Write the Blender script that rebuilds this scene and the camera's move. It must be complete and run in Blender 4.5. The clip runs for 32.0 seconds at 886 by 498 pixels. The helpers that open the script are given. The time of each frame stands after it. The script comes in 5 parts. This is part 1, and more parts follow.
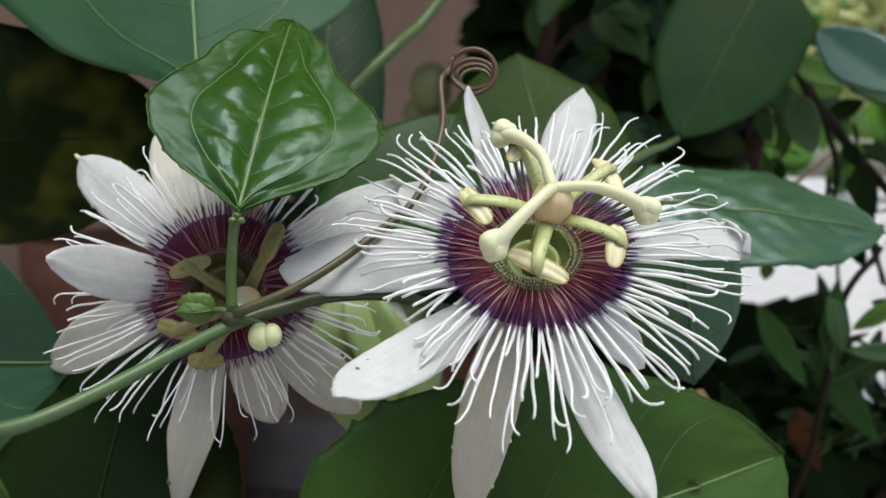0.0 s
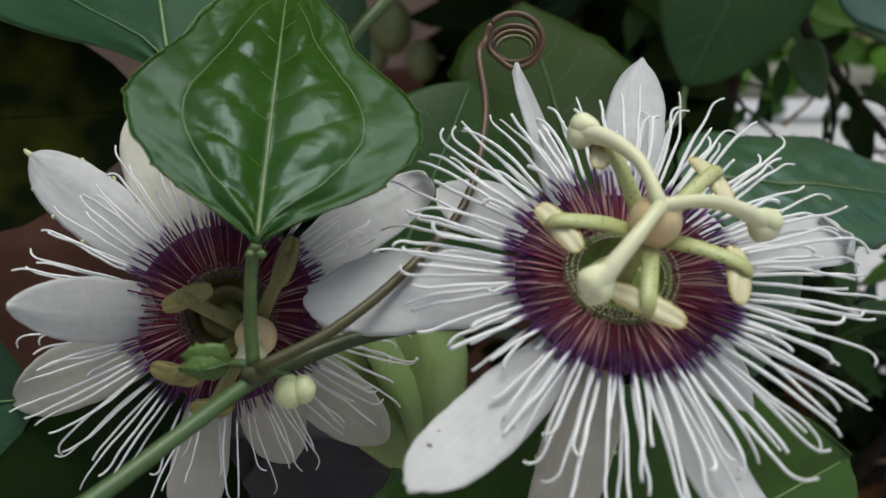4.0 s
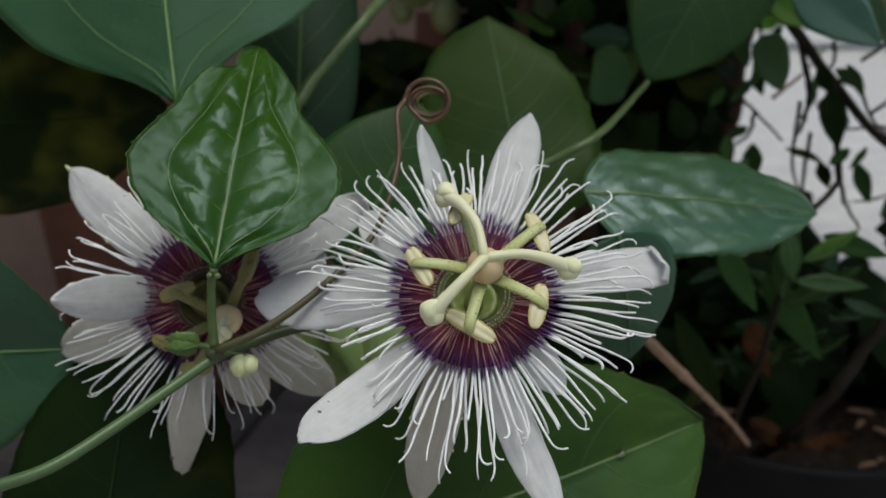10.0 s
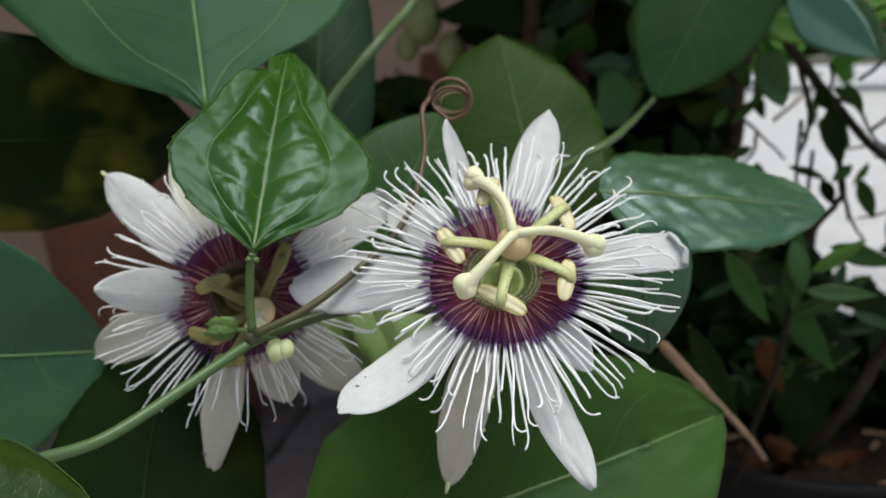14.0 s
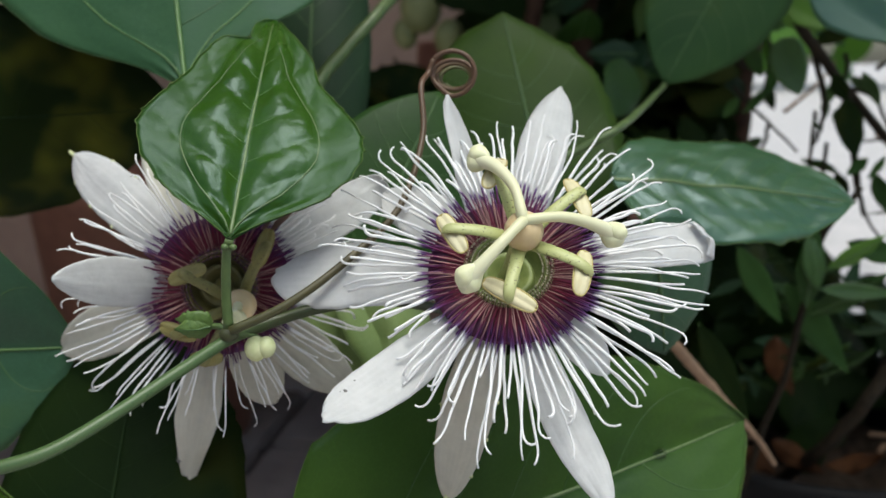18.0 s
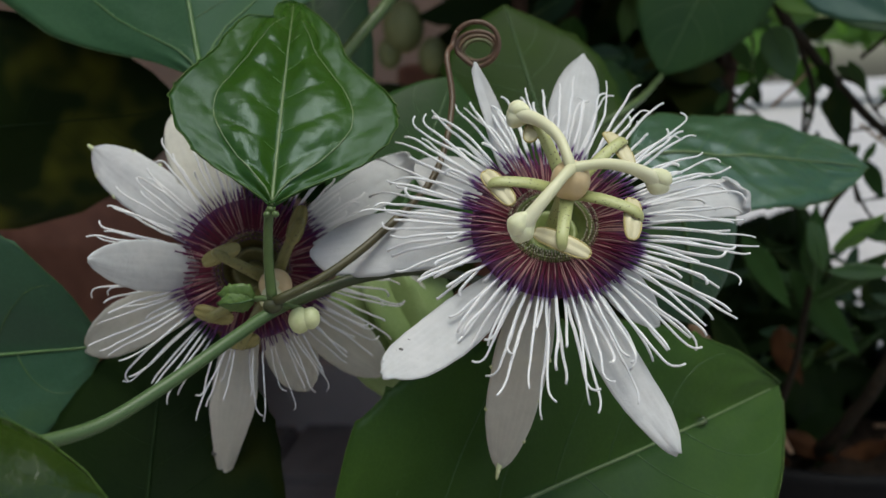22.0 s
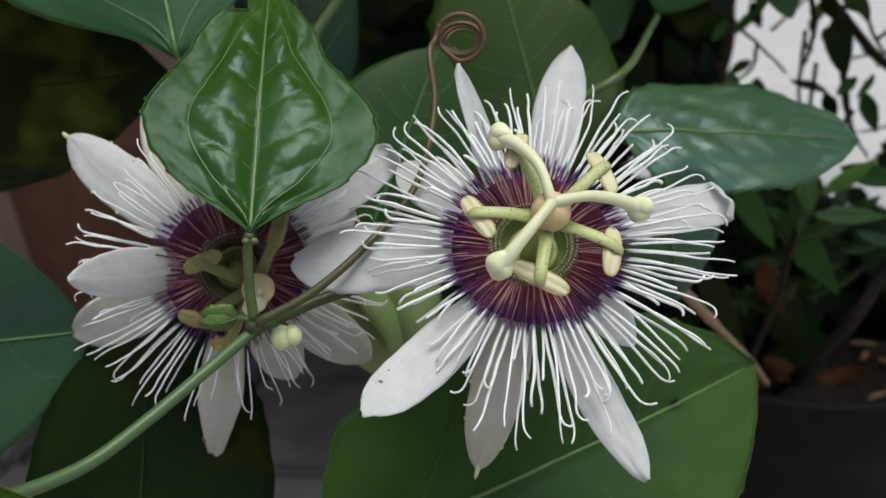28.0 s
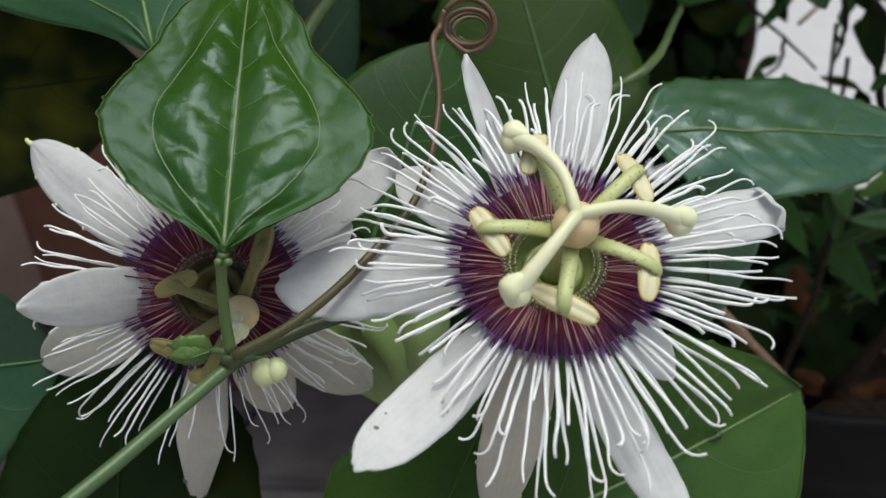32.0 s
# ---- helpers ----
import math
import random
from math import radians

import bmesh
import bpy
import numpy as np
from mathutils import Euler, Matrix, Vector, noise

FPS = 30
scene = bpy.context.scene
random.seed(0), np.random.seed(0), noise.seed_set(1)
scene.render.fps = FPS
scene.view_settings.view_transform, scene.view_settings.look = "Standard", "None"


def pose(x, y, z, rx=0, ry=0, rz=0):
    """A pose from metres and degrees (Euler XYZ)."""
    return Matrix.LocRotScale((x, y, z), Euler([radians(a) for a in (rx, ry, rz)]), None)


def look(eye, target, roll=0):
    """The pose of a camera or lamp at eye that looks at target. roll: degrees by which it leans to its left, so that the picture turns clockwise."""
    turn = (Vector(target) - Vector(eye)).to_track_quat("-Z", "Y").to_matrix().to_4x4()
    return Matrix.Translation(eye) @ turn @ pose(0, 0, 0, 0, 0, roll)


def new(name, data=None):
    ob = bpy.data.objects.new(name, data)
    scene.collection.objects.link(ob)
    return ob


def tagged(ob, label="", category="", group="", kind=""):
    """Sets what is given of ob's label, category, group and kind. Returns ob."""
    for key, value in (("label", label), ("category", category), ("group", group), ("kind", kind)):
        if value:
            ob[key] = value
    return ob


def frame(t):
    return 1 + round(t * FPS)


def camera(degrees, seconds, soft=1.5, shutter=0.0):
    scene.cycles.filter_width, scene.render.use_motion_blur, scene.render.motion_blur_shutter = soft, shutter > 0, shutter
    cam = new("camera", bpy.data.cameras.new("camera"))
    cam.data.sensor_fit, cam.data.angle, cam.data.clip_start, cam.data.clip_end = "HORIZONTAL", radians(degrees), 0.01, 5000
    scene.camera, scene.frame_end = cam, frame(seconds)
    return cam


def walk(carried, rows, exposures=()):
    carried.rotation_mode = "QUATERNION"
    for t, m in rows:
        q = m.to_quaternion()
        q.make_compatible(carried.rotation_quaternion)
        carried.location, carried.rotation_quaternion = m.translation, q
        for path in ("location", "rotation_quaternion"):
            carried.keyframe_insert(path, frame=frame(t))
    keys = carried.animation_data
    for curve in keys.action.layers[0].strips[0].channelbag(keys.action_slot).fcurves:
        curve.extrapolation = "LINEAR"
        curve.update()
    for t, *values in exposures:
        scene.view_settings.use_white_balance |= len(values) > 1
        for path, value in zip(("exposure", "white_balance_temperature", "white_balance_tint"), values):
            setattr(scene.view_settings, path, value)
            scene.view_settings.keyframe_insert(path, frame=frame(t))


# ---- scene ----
cam = camera(58.69, 32.0)
PATH = [
    (0, (0.01256, -0.12373, 0.48121), (-0.00454, -0.02572, 0.47115), 0.30),
    (0.5, (0.00676, -0.12243, 0.47622), (-0.00927, -0.02423, 0.46620), 0.72),
    (1, (-0.00356, -0.12293, 0.47732), (-0.01806, -0.02448, 0.46746), 0.46),
    (1.5, (-0.01081, -0.12061, 0.47911), (-0.02263, -0.02196, 0.46778), 0.28),
    (2, (-0.01452, -0.11699, 0.47891), (-0.02468, -0.01819, 0.46731), 0.22),
    (2.5, (-0.01827, -0.11172, 0.48117), (-0.02591, -0.01284, 0.46834), 0.30),
    (4.5, (-0.00108, -0.09842, 0.49221), (-0.01225, -0.00148, 0.47032), -1.45),
    (5, (0.00503, -0.09520, 0.49223), (-0.00821, 0.00046, 0.46628), -1.00),
    (5.5, (0.01203, -0.09146, 0.49439), (-0.00459, 0.00260, 0.46479), -1.20),
    (6, (0.01649, -0.09295, 0.49708), (-0.00236, 0.00009, 0.46564), -0.55),
    (6.5, (0.02097, -0.09626, 0.50117), (0.00147, -0.00380, 0.46846), -0.25),
    (7, (0.02223, -0.09920, 0.50405), (0.00342, -0.00645, 0.47172), 0.15),
    (7.5, (0.02008, -0.10101, 0.50620), (0.00197, -0.00803, 0.47418), 0.54),
    (8, (0.01890, -0.10041, 0.50570), (0.00131, -0.00728, 0.47380), 0.50),
    (8.5, (0.02090, -0.10586, 0.50898), (0.00269, -0.01274, 0.47739), 0.10),
    (9, (0.02227, -0.11759, 0.51277), (0.00460, -0.02391, 0.48256), 0.43),
    (9.5, (0.02215, -0.12649, 0.51531), (0.00535, -0.03256, 0.48537), 0.40),
    (10, (0.02310, -0.13331, 0.51729), (0.00667, -0.03890, 0.48871), 0.09),
    (10.5, (0.02419, -0.13793, 0.51644), (0.00770, -0.04287, 0.49013), -0.20),
    (11, (0.02103, -0.14206, 0.51332), (0.00366, -0.04672, 0.48862), -0.49),
    (11.5, (0.01970, -0.14390, 0.51193), (0.00212, -0.04805, 0.48947), -1.21),
    (12, (0.01841, -0.14399, 0.50981), (-0.00014, -0.04825, 0.48768), -1.92),
    (12.5, (0.01750, -0.14387, 0.50865), (-0.00052, -0.04802, 0.48656), -1.56),
    (13, (0.02006, -0.14563, 0.50977), (0.00217, -0.04987, 0.48718), -1.34),
    (13.5, (0.01909, -0.14479, 0.50870), (0.00185, -0.04881, 0.48653), -1.09),
    (14, (0.01950, -0.14264, 0.50733), (0.00262, -0.04675, 0.48454), -0.99),
    (14.5, (0.01931, -0.14374, 0.50798), (0.00285, -0.04767, 0.48560), -0.91),
    (16.5, (0.02013, -0.15194, 0.51087), (0.00458, -0.05569, 0.48862), -0.63),
    (17, (0.01987, -0.14962, 0.51048), (0.00440, -0.05336, 0.48824), -0.64),
    (17.5, (0.01912, -0.13937, 0.50772), (0.00303, -0.04322, 0.48541), -0.47),
    (18, (0.01624, -0.12791, 0.50261), (-0.00015, -0.03207, 0.47924), -0.40),
    (18.5, (0.01370, -0.12156, 0.49970), (-0.00327, -0.02580, 0.47644), -0.51),
    (19, (0.01323, -0.11766, 0.49747), (-0.00403, -0.02211, 0.47353), -0.73),
    (19.5, (0.01263, -0.11756, 0.49672), (-0.00477, -0.02198, 0.47305), -1.16),
    (20, (0.01405, -0.11909, 0.49751), (-0.00345, -0.02367, 0.47321), -1.03),
    (20.5, (0.01445, -0.11908, 0.49798), (-0.00249, -0.02340, 0.47437), -0.94),
    (21, (0.01320, -0.11947, 0.49748), (-0.00353, -0.02376, 0.47382), -0.85),
    (22, (0.00541, -0.13082, 0.49075), (-0.00839, -0.03368, 0.47142), -3.03),
    (22.5, (0.00565, -0.12959, 0.49060), (-0.00830, -0.03253, 0.47099), -2.94),
    (23, (0.00491, -0.12985, 0.49078), (-0.00910, -0.03280, 0.47115), -2.84),
    (23.5, (0.00484, -0.13205, 0.49207), (-0.00910, -0.03490, 0.47291), -2.80),
    (24, (0.00323, -0.13492, 0.49273), (-0.01012, -0.03778, 0.47313), -2.77),
    (24.5, (0.00295, -0.13444, 0.49765), (-0.00923, -0.03800, 0.47414), -3.04),
    (26.5, (0.00743, -0.11498, 0.50837), (-0.00748, -0.02234, 0.47379), -3.48),
    (27, (0.00614, -0.11669, 0.51068), (-0.00805, -0.02374, 0.47665), -3.04),
    (27.5, (0.00782, -0.12015, 0.51129), (-0.00632, -0.02700, 0.47777), -2.95),
    (28, (0.00790, -0.12444, 0.51252), (-0.00529, -0.03115, 0.47902), -2.81),
    (28.5, (0.00892, -0.12997, 0.51551), (-0.00491, -0.03652, 0.48272), -3.14),
    (29, (0.01170, -0.13164, 0.51736), (-0.00173, -0.03806, 0.48477), -3.27),
    (29.5, (0.01427, -0.13002, 0.51752), (0.00054, -0.03647, 0.48497), -3.31),
    (30, (0.01541, -0.12622, 0.51628), (0.00187, -0.03263, 0.48377), -3.20),
    (30.5, (0.01475, -0.12090, 0.51349), (0.00064, -0.02759, 0.48044), -3.36),
    (31, (0.01314, -0.11535, 0.51197), (-0.00123, -0.02198, 0.47916), -3.28),
    (31.5, (0.00982, -0.11017, 0.51011), (-0.00481, -0.01681, 0.47740), -3.56),
    (32, (0.00647, -0.10640, 0.50836), (-0.00836, -0.01314, 0.47548), -3.62),
]
STOPS = [(0, 0.57), (1, 0.29), (2, -0.08), (2.5, -0.08), (4.5, 0.12), (5, 0.16), (6, 0.48), (7, 0.44), (8.5, 0.10), (9, 0.08), (10, -0.14), (11, -0.13), (12, 0.04), (12.8, 0.41), (16.5, 0.41), (18, 0.47), (19.5, 0.35), (21.2, 0.34), (21.9, 0.03), (24.5, 0.00), (26.5, 0.10), (28, 0.23), (30, 0.38), (32, 0.31)]
walk(cam, [(t, look(eye, target, roll)) for t, eye, target, roll in PATH], [(t, e, 6750, 1) for t, e in STOPS])

# ---- camera lens blur ----
cam.data.dof.use_dof = True
cam.data.dof.focus_distance = 0.124
cam.data.dof.aperture_fstop = 22.0

# ---- world and light ----
world = bpy.data.worlds.new("overcast_sky")
scene.world = world
world.use_nodes = True
wt = world.node_tree
wt.nodes.clear()
w_out = wt.nodes.new("ShaderNodeOutputWorld")
w_bg = wt.nodes.new("ShaderNodeBackground")
w_sky = wt.nodes.new("ShaderNodeTexSky")
w_sky.sky_type = "NISHITA"
w_sky.sun_disc = False
w_sky.sun_elevation = radians(76)
w_sky.sun_rotation = radians(139)
w_sky.air_density, w_sky.dust_density = 1.0, 3.0
w_bg.inputs["Strength"].default_value = 0.14
wt.links.new(w_sky.outputs[0], w_bg.inputs[0])
wt.links.new(w_bg.outputs[0], w_out.inputs[0])

sun_data = bpy.data.lights.new("sun", "SUN")
sun_data.energy = 2.0
sun_data.angle = radians(34)
sun_data.color = (0.98, 0.98, 1.0)
sun = new("sun", sun_data)
sun.matrix_world = look((0.36, -0.42, 2.3), (0, 0, 0.45))


# ---- materials ----
def nodes_of(name):
    m = bpy.data.materials.new(name)
    m.use_nodes = True
    nt = m.node_tree
    return m, nt, nt.nodes["Principled BSDF"], nt.nodes["Material Output"]


def ramp(nt, source, stops):
    r = nt.nodes.new("ShaderNodeValToRGB")
    el = r.color_ramp.elements
    el[0].position, el[0].color = stops[0][0], (*stops[0][1], 1)
    el[1].position, el[1].color = stops[-1][0], (*stops[-1][1], 1)
    for pos, col in stops[1:-1]:
        e = el.new(pos)
        e.color = (*col, 1)
    nt.links.new(source, r.inputs[0])
    return r.outputs[0]


def noise_of(nt, scale, detail=4.0, rough=0.55, stretch=None):
    co = nt.nodes.new("ShaderNodeTexCoord")
    n = nt.nodes.new("ShaderNodeTexNoise")
    n.inputs["Scale"].default_value = scale
    n.inputs["Detail"].default_value = detail
    n.inputs["Roughness"].default_value = rough
    src = co.outputs["Object"]
    if stretch:
        mp = nt.nodes.new("ShaderNodeMapping")
        mp.inputs["Scale"].default_value = stretch
        nt.links.new(src, mp.inputs[0])
        src = mp.outputs[0]
    nt.links.new(src, n.inputs["Vector"])
    return n.outputs["Fac"]


def bump_of(nt, source, strength, distance, before=None):
    b = nt.nodes.new("ShaderNodeBump")
    b.inputs["Strength"].default_value = strength
    b.inputs["Distance"].default_value = distance
    nt.links.new(source, b.inputs["Height"])
    if before:
        nt.links.new(before, b.inputs["Normal"])
    return b.outputs[0]


def mixed(nt, fac, a, b, mode="MIX"):
    m = nt.nodes.new("ShaderNodeMix")
    m.data_type, m.blend_type = "RGBA", mode
    for sock, val in ((0, fac), (6, a), (7, b)):
        if isinstance(val, (int, float)):
            m.inputs[sock].default_value = val
        elif isinstance(val, tuple):
            m.inputs[sock].default_value = (*val, 1)
        else:
            nt.links.new(val, m.inputs[sock])
    return m.outputs[2]


def thin(nt, bsdf, out, colour, amount):
    """Lets some light pass through a leaf or petal."""
    tr = nt.nodes.new("ShaderNodeBsdfTranslucent")
    mx = nt.nodes.new("ShaderNodeMixShader")
    mx.inputs[0].default_value = amount
    if isinstance(colour, tuple):
        tr.inputs[0].default_value = (*colour, 1)
    else:
        nt.links.new(colour, tr.inputs[0])
    nt.links.new(bsdf.outputs[0], mx.inputs[1])
    nt.links.new(tr.outputs[0], mx.inputs[2])
    nt.links.new(mx.outputs[0], out.inputs[0])


def leaf_material(name, dark, light, spot=None, rough=0.4, through_light=0.18, cells=900, bumpy=0.35, coat=0.0, shine=0.5, spot_at=0.56, net_relief=0.5, dull_edge=0.0, sheen_tint=(1, 1, 1)):
    m, nt, b, out = nodes_of(name)
    n1 = noise_of(nt, 45, 5)
    n2 = noise_of(nt, 600, 3)
    col = ramp(nt, n1, [(0.32, dark), (0.68, light)])
    vo = nt.nodes.new("ShaderNodeTexVoronoi")
    vo.feature = "DISTANCE_TO_EDGE"
    vo.inputs["Scale"].default_value = cells
    co = nt.nodes.new("ShaderNodeTexCoord")
    nt.links.new(co.outputs["Object"], vo.inputs["Vector"])
    net = ramp(nt, vo.outputs["Distance"], [(0.0, (1, 1, 1)), (0.06, (0, 0, 0))])
    col = mixed(nt, 0.12, col, mixed(nt, net, dark, tuple(min(1, c * 1.8) for c in light)))
    if spot:
        sp = ramp(nt, noise_of(nt, 22, 3, 0.6), [(spot_at, (0, 0, 0)), (spot_at + 0.12, (1, 1, 1))])
        col = mixed(nt, sp, col, spot)
    nt.links.new(col, b.inputs["Base Color"])
    rg = ramp(nt, n1, [(0.3, (rough * 0.8,) * 3), (0.7, (rough * 1.25,) * 3)])
    if dull_edge:
        ac = nt.nodes.new("ShaderNodeAttribute")
        ac.attribute_name = "across"
        ab = nt.nodes.new("ShaderNodeMath")
        ab.operation = "ABSOLUTE"
        nt.links.new(ac.outputs["Fac"], ab.inputs[0])
        rg = mixed(nt, ramp(nt, ab.outputs[0], [(0.56, (0, 0, 0)), (0.66, (1, 1, 1))]), rg, (dull_edge,) * 3)
    nt.links.new(rg, b.inputs["Roughness"])
    b.inputs["Specular IOR Level"].default_value = shine
    # tints the highlights, putting the sky's blue into the leaf sheen
    b.inputs["Specular Tint"].default_value = (*sheen_tint, 1)
    b.inputs["Coat Weight"].default_value = coat
    b.inputs["Coat Roughness"].default_value = 0.16
    h = bump_of(nt, net, bumpy * net_relief, 0.0001)
    h = bump_of(nt, n2, bumpy, 0.00025, h)
    nt.links.new(h, b.inputs["Normal"])
    thin(nt, b, out, mixed(nt, 0.5, col, (0.10, 0.22, 0.02)), through_light)
    return m


def plain_material(name, a, b_col, scale=300, rough=0.5, bumpy=0.2, dist=0.0002, sss=0.0, stretch=None, metallic=0.0, shine=0.5):
    m, nt, b, out = nodes_of(name)
    n = noise_of(nt, scale, 5, 0.6, stretch)
    col = ramp(nt, n, [(0.3, a), (0.7, b_col)])
    nt.links.new(col, b.inputs["Base Color"])
    b.inputs["Roughness"].default_value = rough
    b.inputs["Metallic"].default_value = metallic
    b.inputs["Specular IOR Level"].default_value = shine
    if sss:
        b.inputs["Subsurface Weight"].default_value = sss
        b.inputs["Subsurface Radius"].default_value = (0.003, 0.003, 0.002)
        b.inputs["Subsurface Scale"].default_value = 0.5
    nt.links.new(bump_of(nt, noise_of(nt, scale * 2.5, 4), bumpy, dist), b.inputs["Normal"])
    return m


def petal_material(name, a, b_col, amount=0.42):
    m, nt, b, out = nodes_of(name)
    n = noise_of(nt, 120, 5)
    grain = nt.nodes.new("ShaderNodeAttribute")
    grain.attribute_name = "across"
    wv = nt.nodes.new("ShaderNodeMath")
    wv.operation = "MULTIPLY"
    wv.inputs[1].default_value = 26.0
    nt.links.new(grain.outputs["Fac"], wv.inputs[0])
    sn = nt.nodes.new("ShaderNodeMath")
    sn.operation = "SINE"
    nt.links.new(wv.outputs[0], sn.inputs[0])
    col = ramp(nt, n, [(0.3, a), (0.7, b_col)])
    specks = ramp(nt, noise_of(nt, 1500, 2, 0.7), [(0.68, (1, 1, 1)), (0.78, (0.86, 0.86, 0.88))])
    col = mixed(nt, 1.0, col, specks, "MULTIPLY")
    lines = mixed(nt, ramp(nt, noise_of(nt, 260, 4), [(0.35, (0, 0, 0)), (0.65, (1, 1, 1))]), (1, 1, 1), ramp(nt, sn.outputs[0], [(0.0, (0.955, 0.96, 0.955)), (0.5, (1, 1, 1))]))
    col = mixed(nt, 1.0, col, lines, "MULTIPLY")
    col = mixed(nt, 1.0, col, ramp(nt, noise_of(nt, 420, 6, 0.7), [(0.35, (0.93, 0.93, 0.93)), (0.6, (1, 1, 1))]), "MULTIPLY")
    nt.links.new(col, b.inputs["Base Color"])
    b.inputs["Roughness"].default_value = 0.55
    b.inputs["Sheen Weight"].default_value = 0.15
    h = bump_of(nt, sn.outputs[0], 0.05, 0.00010)
    h = bump_of(nt, noise_of(nt, 700, 6, 0.7), 0.6, 0.0003, h)
    nt.links.new(h, b.inputs["Normal"])
    thin(nt, b, out, col, amount)
    return m


def along_material(name, stops, rough=0.5, fleck=None, passing=0.2, pale=None, pale_from=0.80, pale_to=0.30):
    m, nt, b, out = nodes_of(name)
    at = nt.nodes.new("ShaderNodeAttribute")
    at.attribute_name = "along"
    info = nt.nodes.new("ShaderNodeObjectInfo")
    ad = nt.nodes.new("ShaderNodeMath")
    ad.operation = "MULTIPLY_ADD"
    ad.inputs[1].default_value, ad.inputs[2].default_value = 0.05, -0.025
    nt.links.new(info.outputs["Random"], ad.inputs[0])
    sm = nt.nodes.new("ShaderNodeMath")
    nt.links.new(at.outputs["Fac"], sm.inputs[0])
    nt.links.new(ad.outputs[0], sm.inputs[1])
    col = ramp(nt, sm.outputs[0], stops)
    if pale:
        pk = ramp(nt, info.outputs["Random"], [(pale_from - 0.02, (0, 0, 0)), (pale_from + 0.02, (1, 1, 1))])
        inner_part = ramp(nt, at.outputs["Fac"], [(0.0, (1, 1, 1)), (0.5 * pale_to, (1, 1, 1)), (pale_to, (0, 0, 0))])
        col = mixed(nt, mixed(nt, 1.0, pk, inner_part, "MULTIPLY"), col, mixed(nt, 1.0, col, pale, "LIGHTEN"))
    if fleck:
        fl = ramp(nt, noise_of(nt, 2400, 2, 0.6), [(0.62, (0, 0, 0)), (0.68, (1, 1, 1))])
        col = mixed(nt, fl, col, fleck)
    nt.links.new(col, b.inputs["Base Color"])
    b.inputs["Roughness"].default_value = rough
    nt.links.new(bump_of(nt, noise_of(nt, 1500, 3), 0.2, 0.0001), b.inputs["Normal"])
    thin(nt, b, out, col, passing)
    return m


M = {}
M["leaf_gloss"] = leaf_material("glossy_leaf", (0.020, 0.062, 0.006), (0.034, 0.092, 0.009), rough=0.24, coat=0.0, bumpy=0.40, shine=0.28, net_relief=0.12, dull_edge=0.40, sheen_tint=(0.72, 0.90, 1.0))
M["leaf_big"] = leaf_material("broad_leaf", (0.028, 0.066, 0.008), (0.046, 0.096, 0.012), rough=0.44, bumpy=0.3, cells=700, shine=0.24, sheen_tint=(0.7, 0.9, 1.0))
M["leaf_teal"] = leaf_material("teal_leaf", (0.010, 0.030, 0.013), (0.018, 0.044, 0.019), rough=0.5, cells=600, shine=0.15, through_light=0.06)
M["leaf_right"] = leaf_material("shiny_leaf", (0.020, 0.072, 0.024), (0.034, 0.100, 0.034), rough=0.36, coat=0.0, bumpy=0.5, shine=0.95, sheen_tint=(0.74, 0.90, 1.0))
M["leaf_blue"] = leaf_material("bluish_leaf", (0.024, 0.074, 0.038), (0.038, 0.102, 0.052), rough=0.42, spot=(0.045, 0.095, 0.015), cells=600, shine=0.4)
M["leaf_hang"] = leaf_material("hanging_leaf", (0.018, 0.050, 0.014), (0.029, 0.070, 0.020), rough=0.5, spot=(0.034, 0.062, 0.010), cells=600, shine=0.14, through_light=0.08)
# near-black green: the shade among the plants is put into the leaf colour
M["leaf_deep_shade"] = leaf_material("deep_shade_leaf", (0.004, 0.011, 0.002), (0.008, 0.018, 0.003), rough=0.6, spot=(0.024, 0.030, 0.005), cells=600, shine=0.06, through_light=0.03)
# lowered green that holds the shade of leaves further back
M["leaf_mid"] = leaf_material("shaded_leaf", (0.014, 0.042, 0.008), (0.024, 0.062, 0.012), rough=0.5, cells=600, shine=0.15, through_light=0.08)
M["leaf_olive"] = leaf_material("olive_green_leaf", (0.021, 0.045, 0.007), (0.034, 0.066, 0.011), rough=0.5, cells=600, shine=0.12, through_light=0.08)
M["leaf_near"] = leaf_material("olive_leaf", (0.013, 0.031, 0.003), (0.026, 0.050, 0.005), rough=0.25, cells=600, shine=0.4, through_light=0.06)
M["leaf_pale"] = leaf_material("yellowish_leaf", (0.38, 0.42, 0.15), (0.56, 0.56, 0.28), rough=0.5, through_light=0.3)
# yellow spots are the leaf's own; the near-black green has shade put in
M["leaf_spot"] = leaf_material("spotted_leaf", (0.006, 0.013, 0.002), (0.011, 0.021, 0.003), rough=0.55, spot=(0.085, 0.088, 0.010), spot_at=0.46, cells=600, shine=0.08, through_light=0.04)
M["leaf_lobed"] = leaf_material("lobed_leaf", (0.028, 0.074, 0.031), (0.042, 0.100, 0.040), rough=0.45, cells=600, spot=(0.048, 0.092, 0.018), shine=0.15, sheen_tint=(0.7, 0.92, 1.0))
M["leaf_bush"] = leaf_material("bush_leaf", (0.016, 0.050, 0.009), (0.038, 0.098, 0.016), rough=0.45, cells=500)
M["leaf_bright"] = leaf_material("bright_leaf", (0.07, 0.19, 0.02), (0.13, 0.27, 0.03), rough=0.45, cells=500, through_light=0.35)
M["vein"] = plain_material("leaf_vein", (0.098, 0.155, 0.055), (0.145, 0.205, 0.085), 400, 0.45, 0.2)
M["vein_dim"] = plain_material("dim_leaf_vein", (0.032, 0.085, 0.016), (0.048, 0.110, 0.024), 400, 0.45, 0.2)
